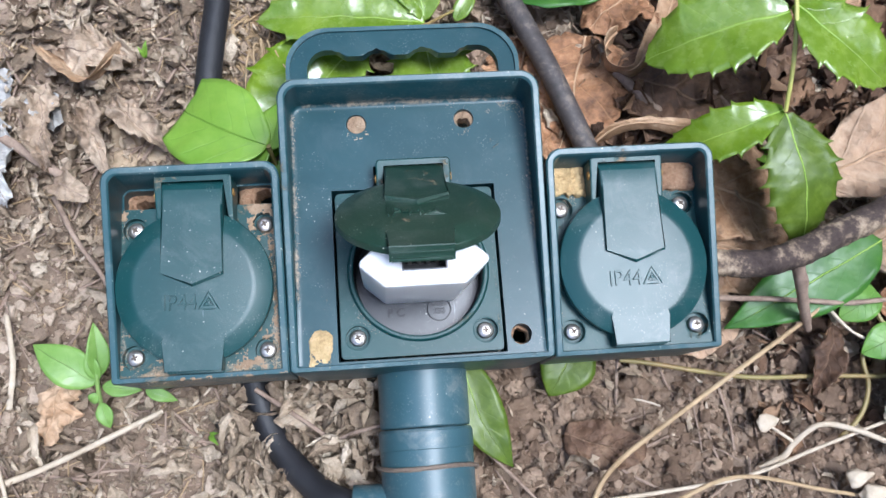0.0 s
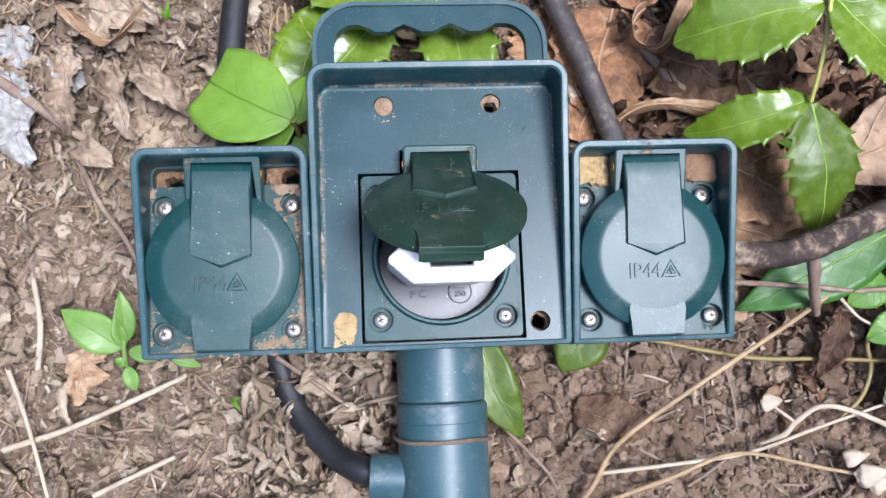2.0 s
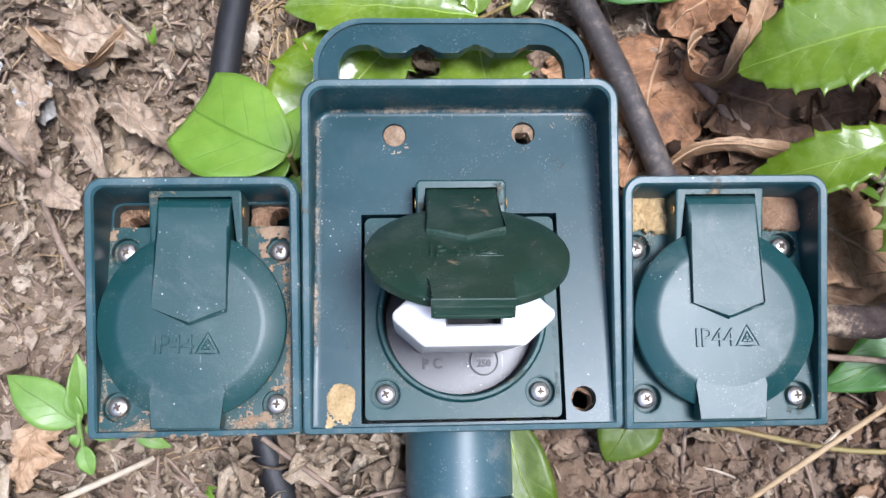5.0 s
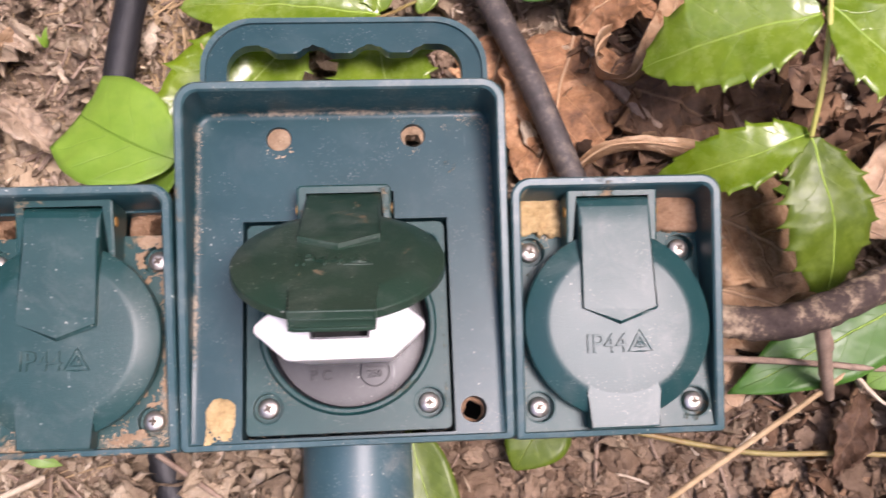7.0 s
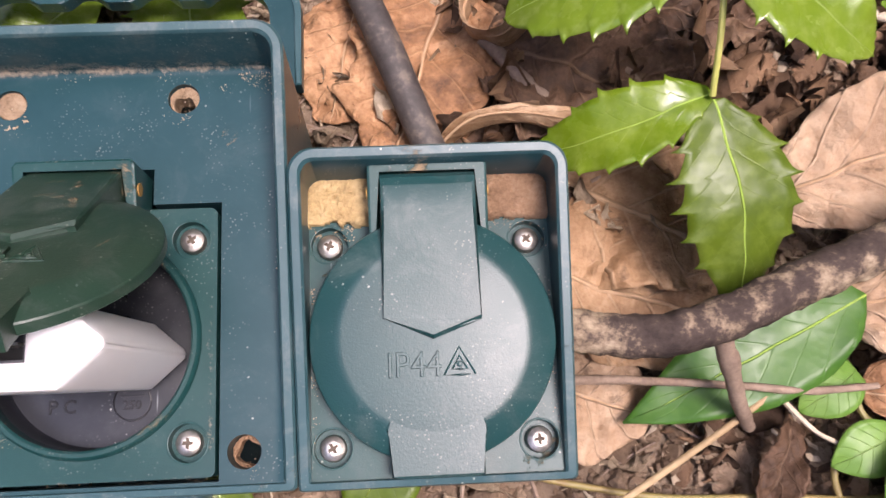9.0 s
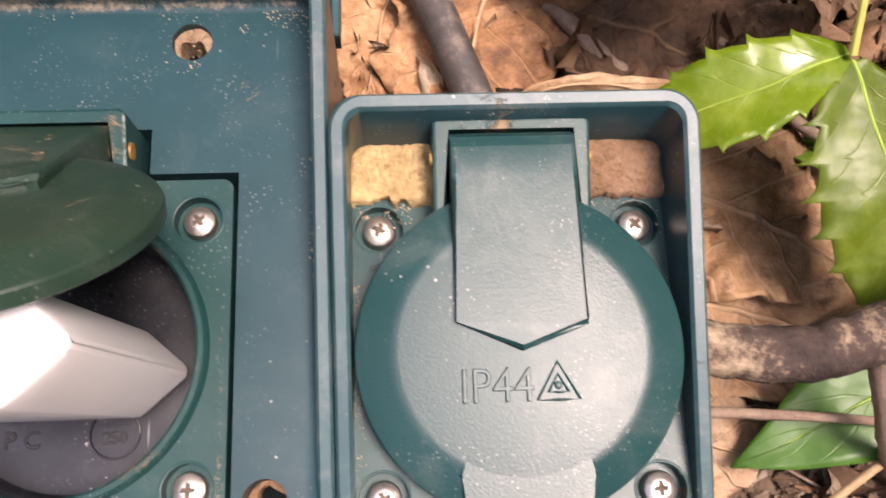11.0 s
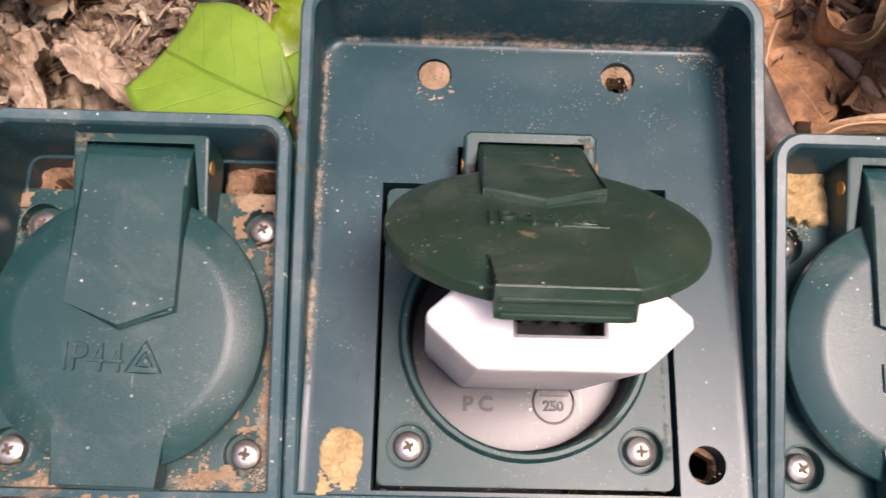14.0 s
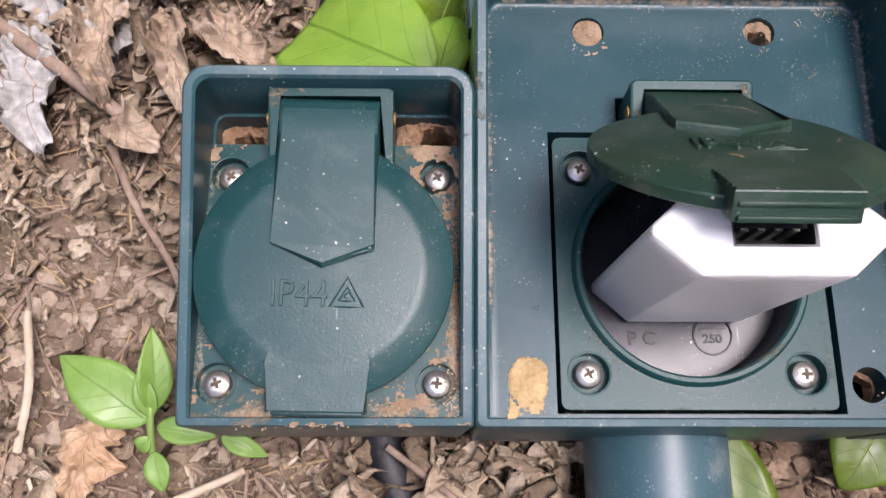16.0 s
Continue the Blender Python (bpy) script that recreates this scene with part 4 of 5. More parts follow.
for p, r, mt, lb in (
    ([(38, -96, 3), (53, -80, 8), (63, -64, 12), (90, -46, 15), (134, -19.5, 18), (168, 2, 16)], 1.05, STRAW, "long straw-coloured dry stem leaning over the soil"),
    ([(57, -75, 5), (84, -73, 6), (112, -70, 7), (140, -62, 7), (173, -53, 6)], 0.8, PALE, "thin pale dry grass stem on the soil"),
    ([(52, -92, 3), (57, -86, 5), (82, -78, 6), (108, -70, 8), (140, -77, 6), (171, -84, 5)], 0.9, STRAW, "thin bent dry stem on crumbly soil"),
    ([(-150, -57, 5), (-126, -50, 6), (-94, -37, 8), (-88, -34, 6)], 1.2, PALE, "pale dry grass stem lying on leaf litter"),
    ([(-148, -30, 7), (-143, -42, 8), (-138, -58, 8), (-133, -78, 7)], 0.9, PALE, "pale split straw lying on leaf litter"),
    ([(-120, -74, 4), (-104, -67, 5), (-92, -62, 5)], 1.1, PALE, "short pale straw on leaf litter"),
    ([(-56, -29, 10), (-45, -37, 9), (-33, -46, 8), (-28, -50, 6)], 0.9, TWIG, "thin brown stalk beside the pole"),
    ([(-33, -49, 5), (-24, -46, 9), (-14, -44, 12)], 0.8, TWIG, "curled thin stalk against the pole"),
    ([(18, -52, 8), (26, -60, 8), (38, -73, 5), (42, -80, 3)], 0.7, TWIG, "thin grey twig on the soil"),
):
    stalk("dry_stem", p, r, mt, lb, "stem", 8, 6, rough=0.12, taper=0.75, group="dry stems on the soil")
stalk("vine", [(72, -27, 5), (83, -29, 6), (100, -33, 7), (120, -36.5, 7), (145, -37.5, 7), (168, -39, 8), (178, -36, 9)], 0.85, VINE, "thin reddish-green vine runner on the soil", "vine", 8, 6, rough=0.1)
stalk("vine", [(162, -26, 10), (160, -33, 8), (161, -42, 7), (157, -52, 6), (148, -60, 5)], 0.9, VINE, "thin yellow-green runner of an ivy plant", "vine", 8, 6, rough=0.1)
stalk("pale_root", [(118, -68, 4), (126, -64.5, 6), (130, -60, 8), (139, -54.5, 10), (152, -57, 9), (171, -65, 8), (190, -70, 6)], 1.15, PALE, "pale bent dry stalk with papery seed pods", "stem", 8, 6, rough=0.25, taper=0.8)
stalk("pale_root", [(130, -60, 8), (126, -57, 9), (122, -54, 9)], 0.6, PALE, "thin pale side stalk with a seed pod", "stem", 7, 5, rough=0.2)
stalk("grey_stick", [(-175, 90, 4), (-149, 70.5, 7), (-130, 56.5, 7), (-121, 50, 5)], 2.2, TWIG, "grey-brown dry stick on leaf litter", "stick", 10, 6, rough=0.22, taper=0.8)
stalk("twig", [(-126, 44, 5), (-118, 28, 6), (-108, 13, 6), (-101, -3, 5), (-98, -14, 4)], 1.05, TWIG, "thin brown twig on leaf litter", "twig", 8, 6, rough=0.3, taper=0.7)
stalk("twig", [(-141, 2, 5), (-138, -14, 6), (-139, -30, 5)], 1.0, PALE, "short pale dry stalk on leaf litter", "twig", 8, 6, rough=0.2)
stalk("twig", [(112, 86, 6), (122, 68, 9), (131, 52, 12), (142, 42, 14), (152, 36, 14)], 1.3, TWIG, "reddish-brown twig under holly leaves", "twig", 8, 6, rough=0.25)
stalk("twig", [(139, 88, 5), (137, 70, 8), (131, 55, 9)], 1.1, TWIG, "brown twig among dry leaves", "twig", 8, 6, rough=0.25)
stalk("twig", [(82, 82, 9), (90, 73, 8), (100, 63, 7), (106, 56, 6)], 1.9, TWIG, "dark brown twig among dry leaves", "twig", 8, 6, rough=0.25)
stalk("twig", [(168, 98, 8), (180, 90, 8), (196, 84, 8), (214, 83, 7)], 1.4, PALE, "grey dry twig on the soil", "twig", 8, 6, rough=0.2)
for k in range(7):
    a = k * 0.31 - 0.7
    stalk("dry_grass", [(-52 + k, 100 - 2 * k, 6), (-50 + 9 * math.sin(a), 90 + 8 * math.cos(a * 2), 12), (-47 + 16 * math.sin(a), 84 - 12 * math.cos(a), 9)], 0.55, STRAW, "thin straw-coloured dry grass blade", "grass", 6, 5, taper=0.5, group="dry grass tuft")


def pod(x, y, z, r, seed):
    bm = bmesh.new()
    bmesh.ops.create_icosphere(bm, subdivisions=3, radius=r)
    for v in bm.verts:
        q = v.co.copy()
        v.co = Vector((q.x * (1.15 + 0.5 * max(0, q.x / r) ** 3), q.y * (0.85 - 0.35 * q.x / r), q.z * 0.45)) * (1 + 0.3 * noise.noise(q * 0.5 + Vector((seed, 0, 0)))) + Vector((x, y, z))
        v.co.y += 0.25 * max(0, q.x)
    ob = new("seed_pod", finish("seed_pod", bm, PALE, True, 80))
    tagged(ob, "pale papery dry seed pod on a bleached stalk", "seed pod", "seed pods")


for k, (x, y, z, r) in enumerate(((121, -52.5, 9, 3.2), (168, -53, 9, 4.0), (168.5, -64, 9, 4.2), (156, -80, 9, 4.6), (150.5, -73.5, 9, 3.6), (160, -84, 8, 3.4))):
    pod(x, y, z, r, k * 3.1)


# ---------------------------------------------------------------- green plants
RIB = simple("leaf_midrib", ((0.3, (0.26, 0.40, 0.06)), (0.7, (0.36, 0.50, 0.10))), 60, 0.4)


def leaf_part(parent, mat, *args, name="leaf", label="", **kw):
    bm = bmesh.new()
    line = leaf_grid(bm, *args, **kw)
    blade = part(name, bm, mat, parent, label, angle=180)
    wide = args[2]
    if wide > 9 and mat in (HOLLY, DEEP, OLIVE_SHADED, SUNLIT):
        bm = bmesh.new()
        tube(bm, [(x, y, z - 0.12) for x, y, z in line[:-1]], 0.009 * wide + 0.10, 6, 2, taper=0.3)
        part("midrib", bm, RIB, blade)
    return blade


holly = thing("holly_sprig", "glossy spiny holly leaves on a yellow-green stem", "plant")
bm = bmesh.new()
tube(bm, [(122, 112, 57), (126, 90, 65), (127.3, 78, 62.5), (127.6, 62, 54), (127.6, 49.5, 44)], 0.8, 8, 6, taper=0.9)
part("stem", bm, STEM, holly)
leaf_part(holly, SUNLIT, (126.3, 77.5, 60), (84.5, 73.5, 35), 32, spiny(7), arch=5, fold=0.22, wave=1.6, nu=84, nv=10, seed=1)
leaf_part(holly, SUNLIT, (128.5, 80.5, 61), (160, 54, 52), 28, spiny(6, 0.3), arch=4, fold=0.18, wave=1.6, nu=84, nv=10, seed=2, sweep=3)
leaf_part(holly, HOLLY, (128, 51, 42), (90.5, 44.5, 22), 19, spiny(6, 0.5), arch=6, fold=0.15, wave=1.5, nu=84, nv=10, seed=3, sweep=-3.0)
# shaded leaf of the same sprig, darkened by its material
leaf_part(holly, OLIVE_SHADED, (128.2, 49.5, 42), (134.5, 6, 27), 28, spiny(7, 0.1), arch=4, fold=-0.1, wave=2.0, nu=84, nv=10, seed=4, sweep=-2.0)

holly2 = thing("holly_sprig", "glossy holly leaves behind the handle on the soil", "plant")
leaf_part(holly2, SUNLIT, (10, 100, 18), (-52, 106, 13), 27, spiny(6, 0.2), arch=4, fold=0.15, wave=1.8, nu=84, nv=10, seed=5)
leaf_part(holly2, SUNLIT, (10, 101, 18), (4, 142, 14), 24, spiny(6, 0.6), arch=4, fold=0.3, wave=1.8, nu=80, nv=10, seed=6)
leaf_part(holly2, SUNLIT, (-14, 92, 22), (-38, 62, 24), 26, spiny(6, 0.4), arch=3, fold=0.3, wave=1.8, nu=80, nv=10, seed=7)
leaf_part(holly2, SUNLIT, (8, 94, 22), (14, 57, 24), 30, spiny(6, 0.7), arch=3, fold=0.3, wave=1.8, nu=80, nv=10, seed=8)
leaf_part(holly2, HOLLY, (-36, 100, 9), (-52, 50, 10), 27, spiny(5, 0.7), arch=3, fold=0.2, wave=1.6, nu=80, nv=10, seed=9)
leaf_part(holly2, SUNLIT, (22, 104, 11), (31, 116, 14), 7, long_oval, arch=1, fold=0.2, nu=16, nv=6, seed=10)
leaf_part(holly2, DEEP, (45, 112, 13), (84, 112, 14), 15, oval, arch=3, fold=0.12, wave=1.5, nu=26, nv=8, seed=11)
bm = bmesh.new()
tube(bm, [(-14, 93, 20), (-2, 97, 20), (9, 98, 20), (22, 108, 12)], 0.55, 7, 5)
part("stem", bm, VINE, holly2)

lime = thing("lime_leaf_seedling", "bright lime-green seedling leaves resting over the cable", "plant")


def folded(u, v):
    return max(0.03, math.sin(math.pi * min(1.0, 0.03 + 0.72 * u ** 0.85)) ** 0.75)


leaf_part(lime, LIME, (-46.5, 48.5, 36), (-75, 65.5, 28), 32, folded, arch=3, fold=0.08, wave=1.6, nu=30, nv=12, seed=12, sweep=-1.5)
leaf_part(lime, LIME, (-46, 49, 33), (-60, 43, 20), 13, oval, arch=2, fold=0.1, wave=0.8, nu=20, nv=8, seed=13)
leaf_part(lime, LIME, (-45.5, 48, 33), (-41, 66, 30), 12, oval, arch=2, fold=0.15, wave=0.8, nu=20, nv=8, seed=14)
leaf_part(lime, FRESH, (-47, 46, 25), (-36, 34, 22), 12, oval, arch=2, fold=0.15, wave=0.8, nu=20, nv=8, seed=15)
bm = bmesh.new()
tube(bm, [(-44, 38, 3), (-44.5, 44, 18), (-46, 48.5, 36)], 0.8, 7, 5)
part("stem", bm, VINE, lime)

seedling = thing("green_seedling", "small fresh green seedling growing from leaf litter", "plant")
leaf_part(seedling, FRESH, (-107, -24, 15), (-127, -10, 17), 13, long_oval, arch=2, fold=0.15, wave=0.8, nu=24, nv=8, seed=16)
leaf_part(seedling, FRESH, (-106, -22, 16), (-106.5, -4.5, 21), 7.5, long_oval, arch=1.5, fold=0.35, nu=22, nv=8, seed=17, twist=0.5)
leaf_part(seedling, FRESH, (-106, -23, 16), (-109, -13, 19), 5, long_oval, arch=1.5, fold=0.35, nu=18, nv=6, seed=18)
leaf_part(seedling, FRESH, (-105.5, -25, 14), (-93, -27, 12), 6, long_oval, arch=1, fold=0.25, nu=18, nv=6, seed=19)
leaf_part(seedling, FRESH, (-92, -27, 12), (-82, -31, 9), 4.5, long_oval, arch=1, fold=0.25, nu=18, nv=6, seed=20)
leaf_part(seedling, FRESH, (-107, -30, 10), (-104.5, -38.5, 8), 5.5, oval, arch=1, fold=0.2, nu=16, nv=6, seed=21)
leaf_part(seedling, FRESH, (-107.5, -27, 12), (-110, -30, 10), 4, oval, arch=1, fold=0.2, nu=14, nv=6, seed=22)
bm = bmesh.new()
tube(bm, [(-108, -38, -2), (-107.5, -30, 9), (-106.5, -23, 16), (-106, -20, 17)], 0.75, 7, 5)
part("stem", bm, FRESH, seedling)

low = thing("green_leaf", "pointed green leaf lying beside the pole", "leaf")
leaf_part(low, OLIVE_SHADED, (15, -24, 14), (30, -61, 9), 17, long_oval, arch=2.5, fold=0.12, wave=1.2, nu=26, nv=8, seed=23, sweep=3)
low = thing("green_leaf", "green leaf tip showing below the housing", "leaf")
leaf_part(low, OLIVE_SHADED, (58, -18, 9), (45, -38, 7), 20, oval, arch=2, fold=0.12, wave=1.0, nu=22, nv=8, seed=24)
low = thing("green_leaf", "broad dark green leaf beneath the branch", "leaf")
leaf_part(low, DEEP, (168, 8, 20), (110, -19, 10), 25, long_oval, arch=3, fold=0.15, wave=1.6, nu=26, nv=8, seed=25)
ivy = thing("ivy_plant", "small bright green ivy with heart-shaped leaves", "plant")
leaf_part(ivy, IVY, (186, -25, 18), (172, -58, 15), 31, heart, arch=3, fold=0.12, wave=2.2, nu=26, nv=10, seed=26)
leaf_part(ivy, IVY, (173, -24, 14), (158, -31, 11), 13, heart, arch=2, fold=0.12, wave=1, nu=20, nv=8, seed=27)
leaf_part(ivy, IVY, (166, -9, 14), (152, -18, 11), 13, heart, arch=2, fold=0.12, wave=1, nu=20, nv=8, seed=28)
leaf_part(ivy, IVY, (186, -24, 18), (212, -48, 15), 28, heart, arch=3, fold=0.12, wave=2.2, nu=26, nv=10, seed=29)
bm = bmesh.new()
tube(bm, [(165, -10, 13), (168, -20, 11), (176, -24, 13), (187, -25, 17)], 0.8, 7, 5)
part("stem", bm, VINE, ivy)
for k, (x, y, ln, a) in enumerate(((-94, 96, 5, 1.3), (132, 47, 9, -0.9), (-72, -43, 5, -0.8), (192, 88, 6, 1.0))):
    sp = thing("green_sprout", "tiny pale green sprout in the litter", "plant", group="tiny sprouts")
    leaf_part(sp, LIME, (x, y, 6), (x + ln * math.cos(a), y + ln * math.sin(a), 11), ln * 0.4, long_oval, arch=1, fold=0.3, nu=12, nv=6, seed=30 + k)
    leaf_part(sp, LIME, (x, y, 6), (x + ln * 0.7 * math.cos(a + 0.9), y + ln * 0.7 * math.sin(a + 0.9), 10), ln * 0.3, long_oval, arch=1, fold=0.3, nu=12, nv=6, seed=40 + k)


# ---------------------------------------------------------------- large dead leaves
DEAD_RIB = simple("dead_midrib", ((0.3, (0.34, 0.20, 0.11)), (0.7, (0.55, 0.38, 0.23))), 90, 0.7, 0.0003, 600)


def big_leaf(mat, label, *args, **kw):
    leaf = thing("dead_leaf", label, "dead leaf", group="large dead leaves")
    bm = bmesh.new()
    kw.setdefault("crisp", 0.42)
    kw["wave"] *= 1.1
    kw.setdefault("crease", 2.0)
    kw["nu"], kw["nv"] = int(kw["nu"] * 1.6), int(kw["nv"] * 0.8) * 2
    line = leaf_grid(bm, *args, **kw)
    part("blade", bm, mat, leaf, angle=180)
    bm = bmesh.new()
    tube(bm, [(x, y, z + 0.05) for x, y, z in line[:-1]], 0.008 * args[2] + 0.15, 6, 2, taper=0.35, rough=0.1)
    part("midrib", bm, DARK_AND_SHADED if mat is DARK_AND_SHADED else TWIG if mat in (GREY, SILVER) else DEAD_RIB, leaf)
    return leaf


big_leaf(BROWN, "large brown maple-like dead leaf under the cable", (73, 99, 5), (57, 47, 4), 40, ragged(1.0, 0.3), arch=2, fold=0.08, wave=3, nu=36, nv=16, seed=51)
big_leaf(BROWN, "crumpled brown dead leaf beside the housing", (50, 98, 3), (41, 62, 3), 28, ragged(2.0, 0.35), arch=1, fold=-0.05, wave=2.5, nu=30, nv=14, seed=52)


def scroll(label, upper, lower, mat):
    """A dead leaf standing curled on edge: a crumpled band between its upper and its lower rim."""
    leaf = thing("dead_leaf", label, "dead leaf", group="large dead leaves")
    bm = bmesh.new()
    a, b = smooth_path(upper, 6), smooth_path(lower, 6)
    rows, uvs = [], {}
    for i, (p, q) in enumerate(zip(a, b)):
        row = []
        for j in range(11):
            v = j / 10
            w = p.lerp(q, v) + Vector((0, 0, 2.0 * math.sin(math.pi * v)))
            w += Vector((1, 1, 0.7)) * (0.9 * noise.noise(w * 0.11) + 0.35 * noise.noise(w * 0.4))
            vert = bm.verts.new(w)
            uvs[vert] = (i / len(a), v * 2 - 1)
            row.append(vert)
        rows.append(row)
    give_back(bm, rows, Vector((0.2, 0.2, -0.3)), uvs)
    part("blade", bm, mat, leaf, angle=180)
    bm = bmesh.new()
    tube(bm, [tuple(p.lerp(q, 0.5) + Vector((0.2, -0.2, 2.1))) for p, q in zip(a[::4], b[::4])], 0.4, 6, 2, rough=0.1, taper=0.4)
    part("midrib", bm, DEAD_RIB, leaf)
    return leaf


scroll("curled tan dead leaf standing rolled on edge", [(82, 96, 19), (77.5, 93, 21), (74.5, 87, 22), (76, 80.5, 22), (80.5, 77, 22), (85, 79, 21), (88, 85, 20), (93, 94, 18), (99, 104, 16), (103, 114, 13)],
       [(83, 94, 6), (80.5, 91, 5), (79, 87, 5), (79.5, 83.5, 5), (82, 82, 6), (88, 79, 10), (94, 83, 12), (102, 91, 10), (108, 100, 8), (113, 110, 7)], TAN)
big_leaf(BROWN, "brown dead leaf with a folded edge", (96, 120, 5), (74, 100, 9), 30, ragged(4.0, 0.3), arch=5, fold=0.3, wave=5, nu=30, nv=14, seed=54)
scroll("arched dry brown leaf with a raised pale edge", [(67.9, 51.6, 10), (70.7, 54.7, 15), (75.8, 57.2, 19), (86.6, 58.4, 21), (97.4, 57.7, 20), (112.6, 56, 16), (122.4, 52.2, 11)], [(70, 51.2, 6), (73.9, 53.9, 9), (81.2, 56, 14), (90.6, 54.8, 16), (99, 53, 15), (109.9, 52.9, 11), (119.8, 50.1, 7)], TAN)
# dark sheet in place of the shade beneath the arched leaf
big_leaf(DARK_AND_SHADED, "dark dead leaf painting the shade under a raised edge", (72, 50, 3), (112, 38, 4), 26, ragged(5.0, 0.2), arch=1, fold=0.1, wave=3, nu=30, nv=14, seed=55)
big_leaf(TAN, "flat tan dead leaf with a torn crack", (86, 52, 4), (142, 20, 6), 46, ragged(6.0, 0.15), arch=2, fold=0.05, wave=3, nu=36, nv=16, seed=56)
big_leaf(TAN, "flat tan dead leaf beneath the branch", (88, 22, 3), (146, 2, 5), 36, ragged(7.0, 0.15), arch=2, fold=0.05, wave=3, nu=36, nv=16, seed=57)
big_leaf(PAPER, "pale dry tan leaf beside the housing", (84, -4, 3), (118, -18, 4), 36, ragged(8.0, 0.2), arch=2, fold=0.1, wave=3, nu=30, nv=14, seed=58)
big_leaf(PAPER, "large pale tan dead leaf resting against the branch", (150, 33, 18), (224, 52, 27), 35, ragged(9.0, 0.10), arch=4, fold=0.1, wave=3, nu=40, nv=18, seed=59, sweep=-2)
big_leaf(PAPER, "large pale tan dead leaf under the branch end", (164, 6, 15), (226, 12, 22), 32, ragged(10.0, 0.12), arch=4, fold=0.15, wave=4, nu=40, nv=18, seed=60)
big_leaf(BROWN, "dark brown dead leaf scrap under the branch", (170, -14, 8), (205, -18, 10), 20, ragged(11.0, 0.3), arch=3, fold=0.3, wave=4, nu=26, nv=12, seed=61)
# brown leaf whose dark colour also carries the shade below the holly
big_leaf(DARK_AND_SHADED, "dark brown dead leaf, darkened for the shade under holly", (82, 80, 4), (138, 62, 5), 40, ragged(12.0, 0.35), arch=4, fold=0.2, wave=6, nu=30, nv=14, seed=62)
big_leaf(DARK_AND_SHADED, "dark brown crumpled dead leaf by the soil", (126, 90, 4), (160, 84, 6), 22, ragged(13.0, 0.35), arch=4, fold=0.15, wave=7, nu=30, nv=14, seed=63)
big_leaf(TAN, "tan dead leaf with a serrated edge", (160, 116, 6), (184, 101, 9), 16, ragged(14.0, 0.3), arch=3, fold=0.1, wave=3, nu=30, nv=14, seed=64)
big_leaf(DARK_AND_SHADED, "dark reddish-brown dead leaf scrap on crumbly soil", (50, -52, 3), (78, -60, 4), 17, ragged(15.0, 0.3), arch=2, fold=0.1, wave=3, nu=24, nv=12, seed=65)
big_leaf(DARK_AND_SHADED, "dark brown dead leaf leaning by the ivy", (152, -20, 8), (140, -44, 5), 9, ragged(16.0, 0.3), arch=3, fold=0.8, wave=4, nu=26, nv=12, seed=66)
big_leaf(TAN, "brown dead leaf scrap by the seedling", (-122, -22, 3), (-125, -43, 6), 13, ragged(17.0, 0.4), arch=2, fold=0.2, wave=4, nu=24, nv=12, seed=67)
big_leaf(GREY, "folded grey-brown dead leaf on the litter", (-138, 102, 5), (-96, 94, 8), 20, ragged(18.0, 0.25), arch=6, fold=-0.5, wave=7.2, nu=36, nv=16, seed=68, crease=3.2, crisp=0.7)
scroll("curled brown dead leaf with a raised rim", [(-131, 98, 17), (-127, 91.5, 18), (-120, 85, 19), (-114, 81, 20), (-109, 84, 20), (-105, 91, 19), (-102, 97, 17)],
       [(-128, 99, 7), (-122, 95, 6), (-117, 91, 6), (-112, 88, 7), (-107, 91, 8), (-102, 94, 9), (-99, 99, 8)], TAN)
big_leaf(GREY, "curled grey-brown dead leaf beside the cable", (-106, 77, 10), (-86, 60, 8), 11, ragged(20.0, 0.25), arch=4, fold=0.9, wave=3.5, nu=36, nv=16, seed=70, crease=3.6, crisp=0.9)
big_leaf(GREY, "hanging crumpled grey leaf on the litter", (-114, 80, 8), (-107, 50, 10), 10, ragged(21.0, 0.3), arch=4, fold=1.1, wave=5, nu=36, nv=16, seed=71, crease=3.6, crisp=0.9)
big_leaf(GREY, "crumpled grey-brown leaf on the litter", (-129, 86, 8), (-128, 52, 9), 11, ragged(22.0, 0.35), arch=4, fold=1.1, wave=5, nu=36, nv=16, seed=72, crease=3.6, crisp=0.9)
big_leaf(SILVER, "silvery weathered dead leaf on the litter", (-150, 78, 3), (-144, 42, 6), 15, ragged(23.0, 0.55), arch=4, fold=0.5, wave=9, nu=34, nv=16, seed=73)
big_leaf(SILVER, "silvery weathered dead leaf scrap", (-130, 84, 5), (-126, 68, 6), 9, ragged(24.0, 0.5), arch=2, fold=0.3, wave=5, nu=24, nv=10, seed=74)
big_leaf(SILVER, "silvery weathered dead leaf scrap by the stick", (-152, 96, 2), (-146, 80, 3), 12, ragged(25.0, 0.5), arch=1, fold=0.3, wave=5, nu=24, nv=10, seed=75)
big_leaf(GREY, "split pale leaf blade standing by the gland", (-30, -92, 2), (-36, -66, 9), 10, ragged(26.0, 0.3), arch=2, fold=0.5, wave=5.4, nu=24, nv=10, seed=76)
big_leaf(GREY, "small yellowish ribbed dead leaf on the stick", (-124, 47, 10), (-112, 41, 12), 9, ragged(27.0, 0.2), arch=2, fold=0.3, wave=3.6, nu=20, nv=10, seed=77)


